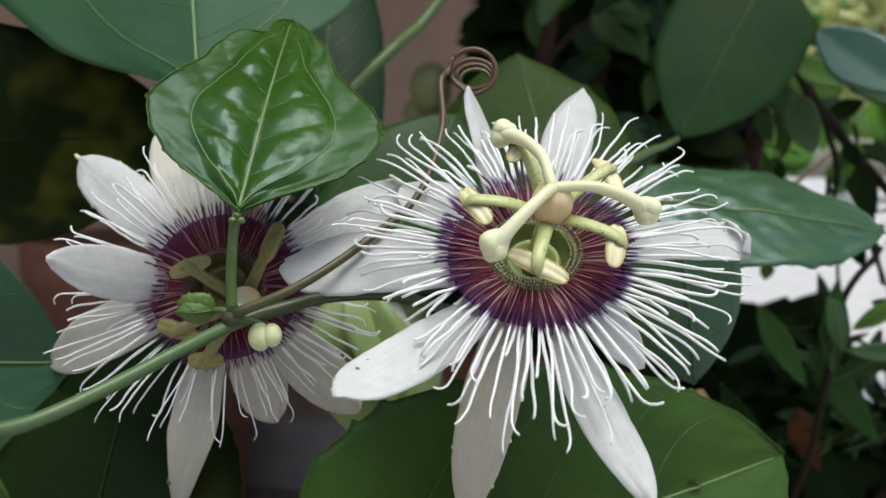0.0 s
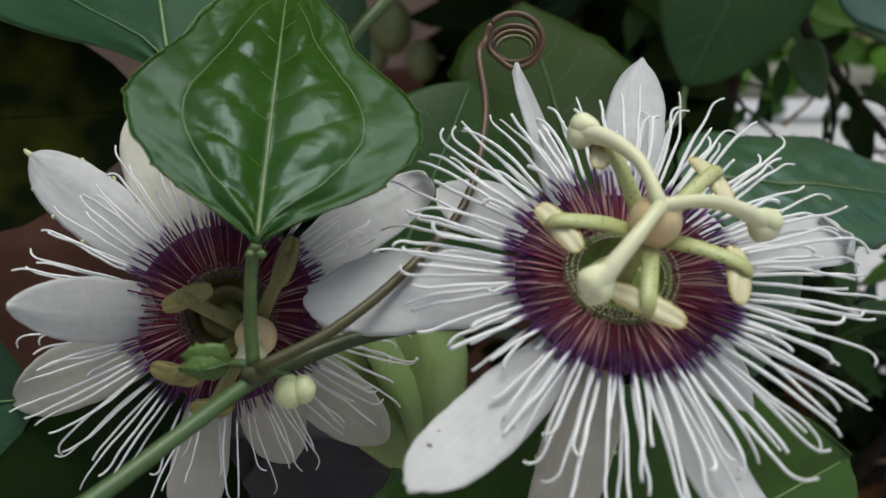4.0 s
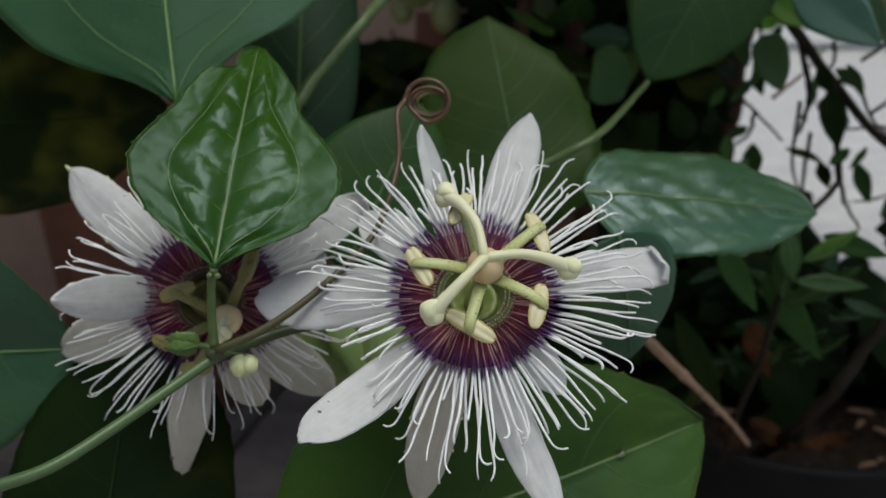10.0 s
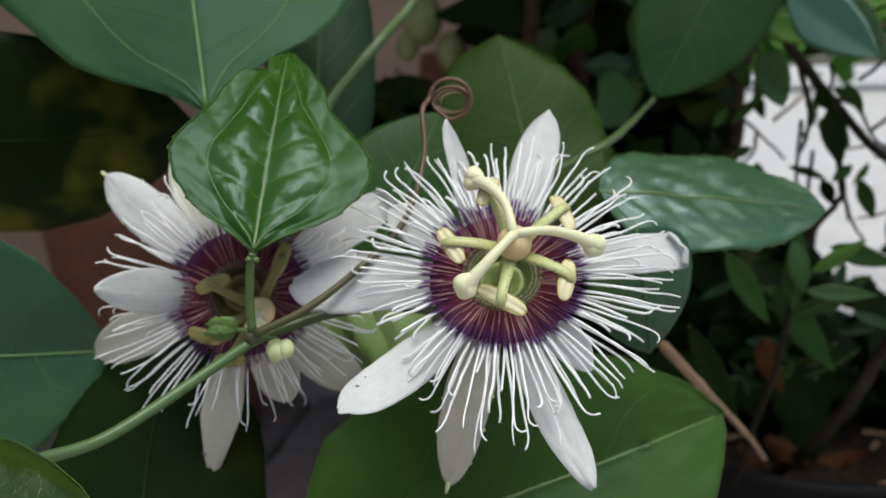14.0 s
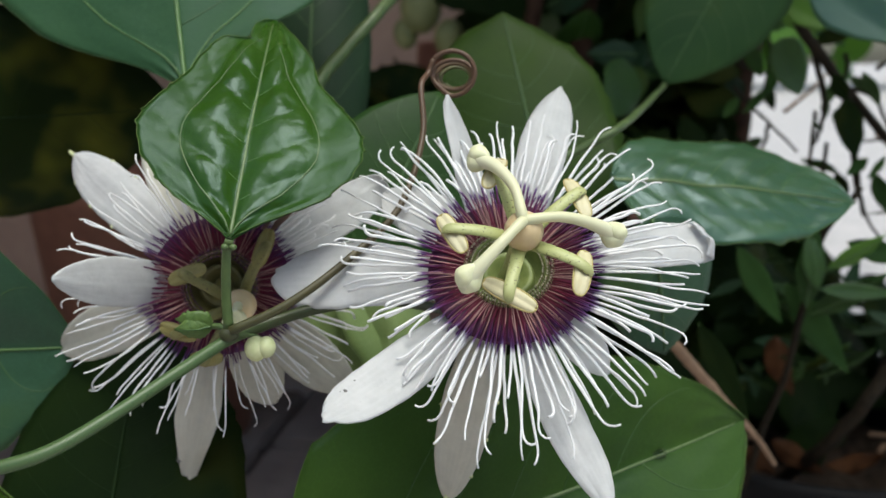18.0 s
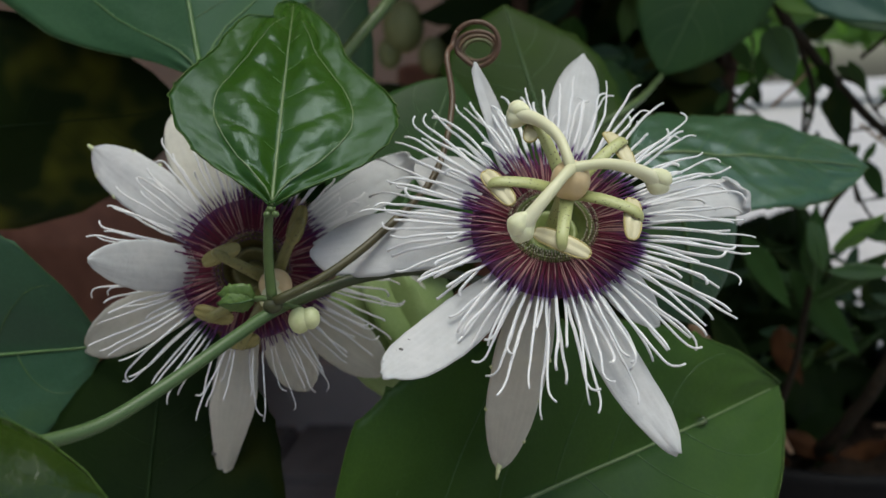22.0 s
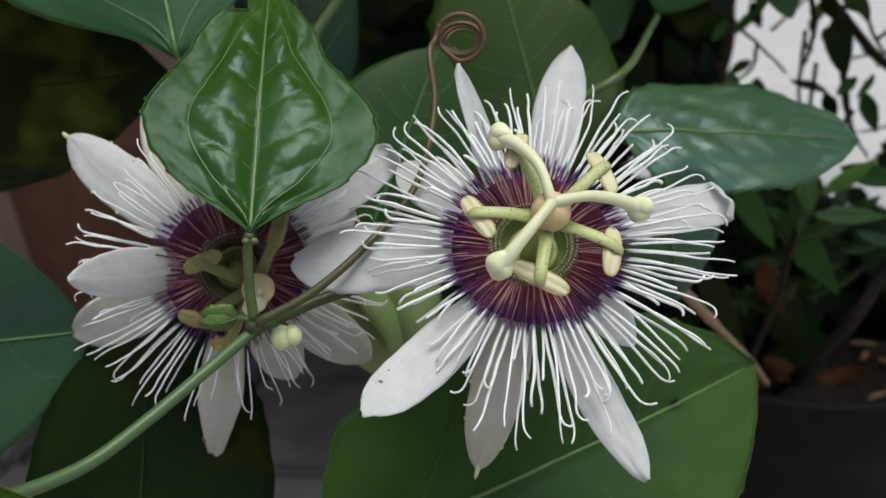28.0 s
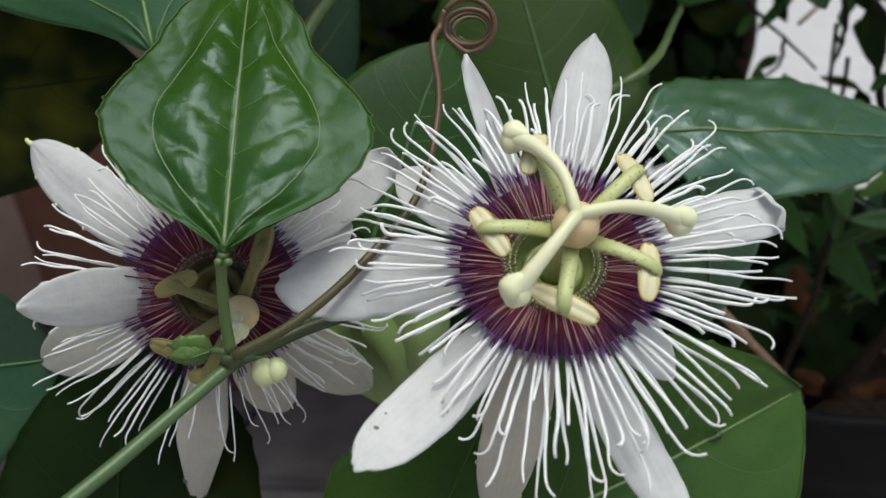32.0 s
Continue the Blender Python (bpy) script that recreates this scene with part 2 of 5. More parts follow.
# vein tone darkened to match leaves with shade in their colour
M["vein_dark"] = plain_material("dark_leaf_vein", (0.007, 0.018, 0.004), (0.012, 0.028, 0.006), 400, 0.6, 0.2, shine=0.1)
M["vein_soft"] = plain_material("soft_leaf_vein", (0.055, 0.130, 0.028), (0.080, 0.170, 0.040), 400, 0.4, 0.2)
M["leaf_rim"] = plain_material("leaf_rim", (0.065, 0.125, 0.020), (0.095, 0.160, 0.030), 500, 0.5, 0.2, shine=0.3)
M["petal"] = petal_material("white_petal", (0.70, 0.71, 0.71), (0.79, 0.79, 0.79))
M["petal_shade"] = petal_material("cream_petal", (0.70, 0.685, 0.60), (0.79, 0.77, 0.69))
M["green_bract"] = leaf_material("pale_green_bract", (0.22, 0.33, 0.10), (0.34, 0.44, 0.18), rough=0.5, through_light=0.3)
WHITE = (0.87, 0.87, 0.87)
M["corona"] = along_material("corona_thread", [(0.0, (0.20, 0.018, 0.045)), (0.14, (0.165, 0.009, 0.052)), (0.27, (0.090, 0.010, 0.092)), (0.32, (0.12, 0.055, 0.19)), (0.37, WHITE), (1.0, WHITE)], rough=0.75, pale=(0.54, 0.31, 0.29), pale_from=0.72)
M["corona_in"] = along_material("purple_thread", [(0.0, (0.40, 0.34, 0.22)), (0.12, (0.19, 0.017, 0.040)), (0.50, (0.155, 0.008, 0.046)), (0.82, (0.088, 0.010, 0.088)), (1.0, (0.11, 0.045, 0.18))], rough=0.7, pale=(0.54, 0.30, 0.28), pale_from=0.65, pale_to=0.92)
M["corona_base"] = plain_material("wine_disc", (0.09, 0.012, 0.028), (0.15, 0.03, 0.05), 900, 0.6, 0.3)
M["corona_rim"] = plain_material("violet_band", (0.065, 0.006, 0.042), (0.100, 0.012, 0.068), 900, 0.6, 0.3)
M["cup"] = plain_material("green_cup", (0.17, 0.22, 0.065), (0.27, 0.32, 0.11), 500, 0.5, 0.2)
M["knob"] = along_material("dotted_fringe", [(0.0, (0.34, 0.38, 0.16)), (0.45, (0.40, 0.36, 0.20)), (0.62, (0.10, 0.02, 0.03)), (0.74, (0.55, 0.50, 0.36)), (1.0, (0.62, 0.58, 0.45))])
M["stamen"] = along_material("speckled_stamen", [(0.0, (0.36, 0.40, 0.13)), (0.6, (0.47, 0.50, 0.22)), (1.0, (0.42, 0.43, 0.18))], 0.42, fleck=(0.10, 0.07, 0.04), passing=0.1)
M["anther"] = plain_material("yellow_anther", (0.53, 0.48, 0.28), (0.64, 0.59, 0.39), 300, 0.55, 0.2)
# olive copies for the back flower, with the leaf's shade in their colour
M["anther_shaded"] = plain_material("shaded_anther", (0.20, 0.175, 0.055), (0.30, 0.26, 0.09), 300, 0.55, 0.2)
M["stamen_shaded"] = along_material("shaded_stamen", [(0.0, (0.17, 0.16, 0.05)), (1.0, (0.24, 0.22, 0.08))], 0.45, fleck=(0.08, 0.06, 0.03), passing=0.1)
M["cup_shaded"] = plain_material("shaded_cup", (0.12, 0.105, 0.032), (0.19, 0.165, 0.055), 500, 0.5, 0.2)
M["pollen"] = plain_material("olive_anther_seam", (0.36, 0.29, 0.11), (0.50, 0.42, 0.18), 1500, 0.8, 0.5)
M["style"] = along_material("cream_style", [(0.0, (0.66, 0.66, 0.40)), (0.6, (0.76, 0.75, 0.50)), (1.0, (0.78, 0.77, 0.55))], 0.4, passing=0.12)
M["stigma"] = plain_material("pale_stigma", (0.64, 0.65, 0.39), (0.74, 0.74, 0.50), 600, 0.5, 0.35, sss=0.15)
M["ovary"] = plain_material("cream_ovary", (0.62, 0.47, 0.25), (0.70, 0.55, 0.32), 350, 0.4, 0.12, sss=0.05)
M["stem"] = along_material("green_stem", [(0.0, (0.062, 0.115, 0.038)), (0.58, (0.066, 0.118, 0.040)), (0.72, (0.042, 0.054, 0.018)), (1.0, (0.036, 0.044, 0.016))], 0.42, fleck=(0.035, 0.075, 0.022), passing=0.08)
M["petiole"] = plain_material("dark_petiole", (0.055, 0.095, 0.026), (0.09, 0.14, 0.043), 300, 0.45, 0.25)
M["node"] = plain_material("brown_node", (0.030, 0.036, 0.012), (0.055, 0.058, 0.020), 300, 0.5, 0.3)
M["tendril"] = along_material("brown_tendril", [(0.0, (0.055, 0.060, 0.020)), (0.05, (0.070, 0.058, 0.022)), (0.12, (0.098, 0.052, 0.028)), (0.4, (0.110, 0.057, 0.031)), (0.7, (0.125, 0.085, 0.038)), (0.85, (0.105, 0.120, 0.042)), (1.0, (0.10, 0.14, 0.045))], 0.45, passing=0.05)
M["bud"] = plain_material("pale_bud", (0.52, 0.57, 0.28), (0.64, 0.67, 0.39), 500, 0.5, 0.3, sss=0.15)
# darker copy of the bud colour, so the far cluster looks shaded
M["bud_shaded"] = plain_material("shaded_bud", (0.13, 0.145, 0.055), (0.21, 0.23, 0.09), 60, 0.6, 0.3, 0.001)
M["bract"] = leaf_material("small_bract", (0.075, 0.14, 0.028), (0.13, 0.21, 0.05), rough=0.45)
M["twig"] = plain_material("grey_twig", (0.012, 0.010, 0.007), (0.030, 0.024, 0.016), 300, 0.8, 0.5, shine=0.1)
M["bark"] = plain_material("brown_bark", (0.020, 0.011, 0.007), (0.050, 0.028, 0.018), 120, 0.85, 0.6, 0.0008, shine=0.1)
M["stick"] = plain_material("dry_stick", (0.18, 0.105, 0.06), (0.31, 0.20, 0.125), 220, 0.75, 0.5, stretch=(1, 1, 0.2))
M["dry"] = plain_material("dry_leaf", (0.030, 0.013, 0.006), (0.070, 0.030, 0.012), 150, 0.85, 0.5, shine=0.1)
M["soil"] = plain_material("potting_soil", (0.012, 0.009, 0.007), (0.05, 0.036, 0.025), 160, 0.95, 1.0, 0.004, shine=0.1)
M["pot"] = plain_material("black_plastic", (0.003, 0.003, 0.0035), (0.006, 0.006, 0.0065), 90, 0.6, 0.2, 0.0006, shine=0.12)
M["terracotta"] = plain_material("terracotta", (0.17, 0.072, 0.048), (0.25, 0.115, 0.075), 40, 0.8, 0.4, 0.001)
M["plaster"] = plain_material("pinkish_plaster", (0.40, 0.285, 0.225), (0.52, 0.38, 0.30), 14, 0.9, 0.4, 0.002)
M["concrete"] = plain_material("pale_concrete", (0.36, 0.345, 0.34), (0.48, 0.455, 0.45), 9, 0.9, 0.5, 0.002)
M["slab"] = plain_material("grey_paving_slab", (0.125, 0.115, 0.112), (0.20, 0.185, 0.18), 18, 0.9, 0.6, 0.002)
M["water"] = nodes_of("water_drop")[0]
wb = M["water"].node_tree.nodes["Principled BSDF"]
wb.inputs["Transmission Weight"].default_value = 1.0
wb.inputs["Roughness"].default_value = 0.02
wb.inputs["IOR"].default_value = 1.33
M["speck"] = plain_material("dark_speck", (0.08, 0.075, 0.07), (0.18, 0.17, 0.16), 900, 0.6, 0.3)


# ---- mesh helpers ----
def make(name, verts, faces, material, parent=None, label="", attrs=None):
    me = bpy.data.meshes.new(name)
    me.from_pydata([tuple(v) for v in np.asarray(verts, float).tolist()], [], faces)
    me.polygons.foreach_set("use_smooth", [True] * len(me.polygons))
    for key, vals in (attrs or {}).items():
        at = me.attributes.new(key, "FLOAT", "POINT")
        at.data.foreach_set("value", np.asarray(vals, np.float32))
    me.materials.append(material)
    me.update()
    ob = new(name, me)
    if parent:
        ob.parent = parent
    if label:
        ob["label"] = label
    return ob


def thing(name, at, label, category, group="", kind=""):
    e = new(name)
    e.empty_display_size = 0.01
    e.location = at
    return tagged(e, label, category, group, kind)


def unit(v):
    v = np.asarray(v, float)
    return v / np.linalg.norm(v)


def spline(knots, n):
    """A smooth curve through the knots."""
    k = np.asarray(knots, float)
    k = np.vstack([2 * k[0] - k[1], k, 2 * k[-1] - k[-2]])
    out = []
    for t in np.linspace(0, len(k) - 3 - 1e-6, n):
        i = int(t)
        f = t - i
        a, b, c, d = k[i : i + 4]
        out.append(0.5 * (2 * b + (c - a) * f + (2 * a - 5 * b + 4 * c - d) * f**2 + (3 * b - a - 3 * c + d) * f**3))
    return np.array(out)


def sweep(points, radii, sides=8, flat=1.0, up=None):
    """A tube along points; flat squeezes it along its second axis."""
    p = np.asarray(points, float)
    n = len(p)
    radii = np.broadcast_to(np.asarray(radii, float), (n,))
    tan = np.gradient(p, axis=0)
    tan /= np.linalg.norm(tan, axis=1)[:, None] + 1e-12
    a = np.asarray(up if up is not None else (0.31, 0.22, 0.92), float)
    verts, ang = [], np.linspace(0, 2 * np.pi, sides, endpoint=False)
    for i in range(n):
        a = a - tan[i] * (a @ tan[i])
        a = a / (np.linalg.norm(a) + 1e-12)
        b = np.cross(tan[i], a)
        verts += [p[i] + radii[i] * (np.cos(t) * b + flat * np.sin(t) * a) for t in ang]
    faces = []
    for i in range(n - 1):
        for j in range(sides):
            k = (j + 1) % sides
            faces.append((i * sides + j, i * sides + k, (i + 1) * sides + k, (i + 1) * sides + j))
    faces += [tuple(range(sides))[::-1], tuple(range((n - 1) * sides, n * sides))]
    along = np.repeat(np.linspace(0, 1, n), sides)
    return np.array(verts), faces, along


def shell(grid, thick):
    """A closed sheet of some thickness from a grid of points."""
    g = np.asarray(grid, float)
    nu, nv = g.shape[:2]
    du, dv = np.gradient(g, axis=0), np.gradient(g, axis=1)
    nor = np.cross(du, dv)
    nor /= np.linalg.norm(nor, axis=2)[..., None] + 1e-12
    low = g - nor * thick
    verts = np.vstack([g.reshape(-1, 3), low.reshape(-1, 3)])
    m = nu * nv
    faces = []
    for i in range(nu - 1):
        for j in range(nv - 1):
            a, b, c, d = i * nv + j, (i + 1) * nv + j, (i + 1) * nv + j + 1, i * nv + j + 1
            faces += [(a, b, c, d), (m + d, m + c, m + b, m + a)]
    rim = [i * nv for i in range(nu)] + [(nu - 1) * nv + j for j in range(1, nv)]
    rim += [i * nv + nv - 1 for i in range(nu - 2, -1, -1)] + [j for j in range(nv - 2, 0, -1)]
    for a, b in zip(rim, rim[1:] + rim[:1]):
        faces.append((b, a, m + a, m + b))
    across = np.tile(np.tile(np.linspace(-1, 1, nv), nu), 2)
    return verts, faces, across


def lathe(profile, sides=24):
    """Rings of (radius, height) turned round z."""
    verts, faces = [], []
    for r, z in profile:
        verts += [(r * math.cos(2 * math.pi * j / sides), r * math.sin(2 * math.pi * j / sides), z) for j in range(sides)]
    for i in range(len(profile) - 1):
        for j in range(sides):
            k = (j + 1) % sides
            faces.append((i * sides + j, i * sides + k, (i + 1) * sides + k, (i + 1) * sides + j))
    return np.array(verts), faces


def ball(radii, nu=14, nv=18, lobes=0.0):
    prof = [(max(1e-5, math.sin(math.pi * i / nu)), -math.cos(math.pi * i / nu)) for i in range(nu + 1)]
    v, f = lathe(prof, nv)
    if lobes:
        v[:, :2] *= (1 - lobes * np.exp(-(v[:, 0] / 0.28) ** 2) * (v[:, 2] > -0.3))[:, None]
    return v * np.asarray(radii), f


def prof_of(table):
    xs, ys = zip(*table)
    return lambda s: np.interp(s, xs, ys)


OVATE = prof_of([(0, 0.0), (0.03, 0.30), (0.1, 0.62), (0.2, 0.86), (0.35, 1.0), (0.5, 0.96), (0.65, 0.80), (0.8, 0.54), (0.92, 0.24), (1, 0.0)])
BROAD = prof_of([(0, 0.0), (0.03, 0.42), (0.1, 0.78), (0.22, 0.97), (0.4, 1.0), (0.6, 0.90), (0.76, 0.68), (0.9, 0.36), (1, 0.0)])
LANCE = prof_of([(0, 0.0), (0.08, 0.4), (0.3, 0.9), (0.45, 1.0), (0.7, 0.72), (0.9, 0.28), (1, 0.0)])


class Blade:
    """A leaf blade between base and tip that opens towards side; half is its half-width as a share of its length."""

    def __init__(self, base, tip, side, half, left=OVATE, right=None, bow=0.0, fold=0.0, arch=0.0, quilt=0.0, ribs=7, teeth=0.0, wave=0.0, twist=0.0, tip_roll=0.0, seed=0, crest=0.0, fold_right=None):
        self.base, self.tip = np.asarray(base, float), np.asarray(tip, float)
        self.x = self.tip - self.base
        self.length = np.linalg.norm(self.x)
        xh = self.x / self.length
        sd = np.asarray(side, float)
        self.side = unit(sd - xh * (sd @ xh))
        self.nor = np.cross(self.side, xh)
        self.half, self.left, self.right = half, left, right or left
        self.bow, self.fold, self.arch, self.quilt, self.ribs, self.teeth, self.wave = bow, fold, arch, quilt, ribs, teeth, wave
        self.twist, self.tip_roll, self.seed, self.crest = twist, tip_roll, seed, crest
        self.fold_right = fold if fold_right is None else fold_right

    def at(self, s, v, lift=0.0):
        ln = self.length
        w = float(self.left(s) if v < 0 else self.right(s)) * self.half * ln
        if self.teeth and abs(v) > 0.9:
            w *= 1 + self.teeth * max(0.0, 1 - abs((s * 12 + 0.3 * math.sin(s * 31 + self.seed) + self.seed * 0.37) % 1.0 - 0.5) * 6) * (abs(v) - 0.9) * 10
        c = self.base + self.x * s + self.nor * (self.bow * ln * 4 * s * (1 - s))
        if self.tip_roll and s > 0.7:
            c = c - self.nor * (self.tip_roll * ln * (s - 0.7) ** 2 * 8)
        h = -(self.fold if v < 0 else self.fold_right) * abs(v) * w + self.arch * ln * (v * v) * min(1, w / (self.half * ln))
        if self.crest:
            h += self.crest * ln * math.sin(math.pi * min(1.0, abs(v) / 0.62)) * math.sin(math.pi * min(1.0, 0.04 + s)) ** 0.6
        u = (s - 0.22 * abs(v) ** 1.2 - 0.03 * v * v - 0.06) / 0.72 * self.ribs - 0.5 * (v > 0)
        h += self.quilt * ln * (abs(math.sin(math.pi * u)) ** 0.6 - 0.5) * min(1, abs(v) * 3) * (1 - 0.75 * abs(v))
        h += self.quilt * ln * (0.5 if self.crest else 1.1) * noise.noise((s * 7 + self.seed, v * 4, self.seed * 1.7))
        if self.crest:
            h += 0.0032 * ln * noise.noise((s * 19 + self.seed, v * 9, 4.4)) + 0.0016 * ln * noise.noise((s * 43, v * 21, 8.8))
        h += self.wave * ln * math.sin(s * 13 + self.seed * 2.1 + (1.3 if v > 0 else 0)) * v * v
        ct, st = math.cos(self.twist * (s - 0.4)), math.sin(self.twist * (s - 0.4))
        sd, nr = self.side * ct + self.nor * st, self.nor * ct - self.side * st
        return c + sd * (v * w) + nr * (h + lift)

    def build(self, owner, material, nu=30, nv=16, thick=0.0003, veins=6, vein_material=None, rib=0.0006, basal=0, side_material=None, side_size=0.24, edge=None):
        grid = [[self.at(s, v) for v in np.linspace(-1, 1, nv + 1)] for s in np.linspace(0.002, 0.998, nu + 1)]
        o = np.asarray(owner.location)
        v, f, ac = shell(np.array(grid) - o, -thick)
        make("blade", v, f, material, owner, attrs={"across": ac})
        vm = vein_material or M["vein"]
        ss = np.linspace(0.0, 0.97, 26)
        v, f, al = sweep(np.array([self.at(s, 0, rib * 0.25) for s in ss]) - o, rib * (1.0 - 0.75 * ss), 8)
        make("midrib", v, f, vm, owner, attrs={"along": al})
        for side in (-1, 1):
            if edge:
                pts = np.array([self.at(q, side, thick * 0.5) for q in np.linspace(0.012, 0.988, nu)])
                v, f, al = sweep(pts - o, 0.00007, 5)
                make("edge", v, f, edge, owner, "thin paler leaf edge" if side < 0 else "", {"along": al})
            for k in range(veins):
                s0 = 0.06 + 0.72 * (k + 0.5 * (side > 0)) / veins
                pts = []
                for q in np.linspace(0, 0.86, 14):
                    s = s0 + 0.22 * q**1.2 + 0.03 * q * q
                    if s < 0.97:
                        pts.append(self.at(s, side * q, rib * 0.02))
                if len(pts) > 4:
                    v, f, al = sweep(np.array(pts) - o, rib * side_size * np.linspace(1, 0.33, len(pts)), 6)
                    make("vein", v, f, side_material or M["vein_dim"], owner, attrs={"along": al})
            if basal:
                pts = [self.at(s, side * basal * math.sin(math.pi * min(1, s * 1.05) ** 0.75) ** 0.7, rib * 0.15) for s in np.linspace(0.01, 0.86, 24)]
                v, f, al = sweep(np.array(pts) - o, rib * np.linspace(0.42, 0.14, 24), 6)
                make("vein", v, f, vm, owner, attrs={"along": al})


def facing(base, tip, normal):
    """The side direction of a blade whose upper face looks along normal."""
    x = unit(np.subtract(tip, base))
    return np.cross(x, normal)


def vine_leaf(label, base, tip, side, half, material, petiole=None, category="leaf", name="vine_leaf", group="", build=None, **shape):
    t = thing(name, base, label, category, group)
    b = Blade(base, tip, side, half, **shape)
    b.build(t, M[material], **(build or {}))
    if petiole:
        pts = spline([base, *petiole], 16) - np.asarray(base)
        v, f, al = sweep(pts, np.linspace(0.00070, 0.00092, 16), 8)
        make("petiole", v, f, M["petiole"], t, attrs={"along": al})
    return t, b


# ---- ground, wall and far ground ----
def box(name, lo, hi, material, parent=None, label="", bevel=0.0):
    bm = bmesh.new()
    bmesh.ops.create_cube(bm, size=1.0)
    lo, hi = Vector(lo), Vector(hi)
    for v in bm.verts:
        v.co = Vector([lo[i] + (v.co[i] + 0.5) * (hi[i] - lo[i]) for i in range(3)])
    if bevel:
        bmesh.ops.bevel(bm, geom=bm.edges[:], offset=bevel, segments=2, affect="EDGES")
    me = bpy.data.meshes.new(name)
    bm.to_mesh(me)
    bm.free()
    me.materials.append(material)
    ob = new(name, me)
    if parent:
        ob.parent = parent
    if label:
        ob["label"] = label
    return ob


gx = np.concatenate([-np.geomspace(60, 0.2, 20), np.linspace(-0.15, 0.15, 5), np.geomspace(0.2, 60, 20)])
gv = [(x, y, 0.004 * noise.noise((x * 3, y * 3, 0.3)) * min(1, 3 / (1 + abs(x) + abs(y)))) for y in gx for x in gx]
gn = len(gx)
gf = [(j * gn + i, j * gn + i + 1, (j + 1) * gn + i + 1, (j + 1) * gn + i) for j in range(gn - 1) for i in range(gn - 1)]
tagged(make("ground", gv, gf, M["concrete"]), "pale worn concrete yard, bright in the open", "ground", kind="structure")

rng_p = random.Random(3)
paved = tagged(box("pavement", (-1.40, 0.12, 0.006), (0.06, 0.945, 0.014), M["soil"]), "dark joints of the old slab paving", "pavement", kind="structure")
for ix in range(7):
    for iy in range(4):
        x0, y0 = -1.38 + ix * 0.205, 0.14 + iy * 0.20 + rng_p.uniform(-0.004, 0.004)
        box("slab", (x0, y0, 0.010), (x0 + 0.195, y0 + 0.19, 0.034 + rng_p.uniform(-0.004, 0.004)), M["slab"], paved, bevel=0.006)
wall = box("wall_north", (-2.6, 0.95, 0.0), (-0.02, 1.07, 2.2), M["plaster"])
tagged(wall, "pinkish brown plaster wall in deep shade", "wall", kind="structure")
kerb = box("kerb", (-0.46, 0.895, 0.010), (-0.02, 0.947, 0.125), M["concrete"], bevel=0.006)
tagged(kerb, "worn grey concrete kerb at the foot of the wall", "kerb", kind="structure")
# unseen slab added overhead to keep light off the background plants
shade_slab = box("ceiling", (-2.6, 0.06, 1.08), (1.0, 1.2, 1.16), M["plaster"])
# unseen wall added behind the camera, so light falls mainly from above
blocker_s = box("wall_south", (-2.6, -1.15, 0.0), (2.0, -1.03, 0.8), M["plaster"])
tagged(blocker_s, "added unseen wall that blocks low light", "wall", kind="structure")
# unseen side wall, also added only to block low light
blocker_w = box("wall_west", (-1.6, -1.03, 0.0), (-1.48, 0.95, 1.5), M["plaster"])
tagged(blocker_w, "added unseen side wall that blocks low light", "wall", kind="structure")
tagged(shade_slab, "added unseen slab that shades the plants behind", "ceiling", kind="structure")

# ---- passion flowers ----
def flower_frame(centre, axis):
    z = unit(axis)
    x = unit(np.cross((0, 0, 1), z))
    y = np.cross(z, x)
    return np.asarray(centre, float), np.stack([x, y, z], 0)


def polar(az, r, z):
    a = radians(az)
    return np.array([r * math.cos(a), r * math.sin(a), z]) * 0.001


PETAL = prof_of([(0, 0.50), (0.15, 0.66), (0.3, 0.84), (0.45, 0.97), (0.6, 1.0), (0.72, 0.95), (0.82, 0.82), (0.9, 0.62), (0.95, 0.43), (0.985, 0.22), (1, 0.07)])


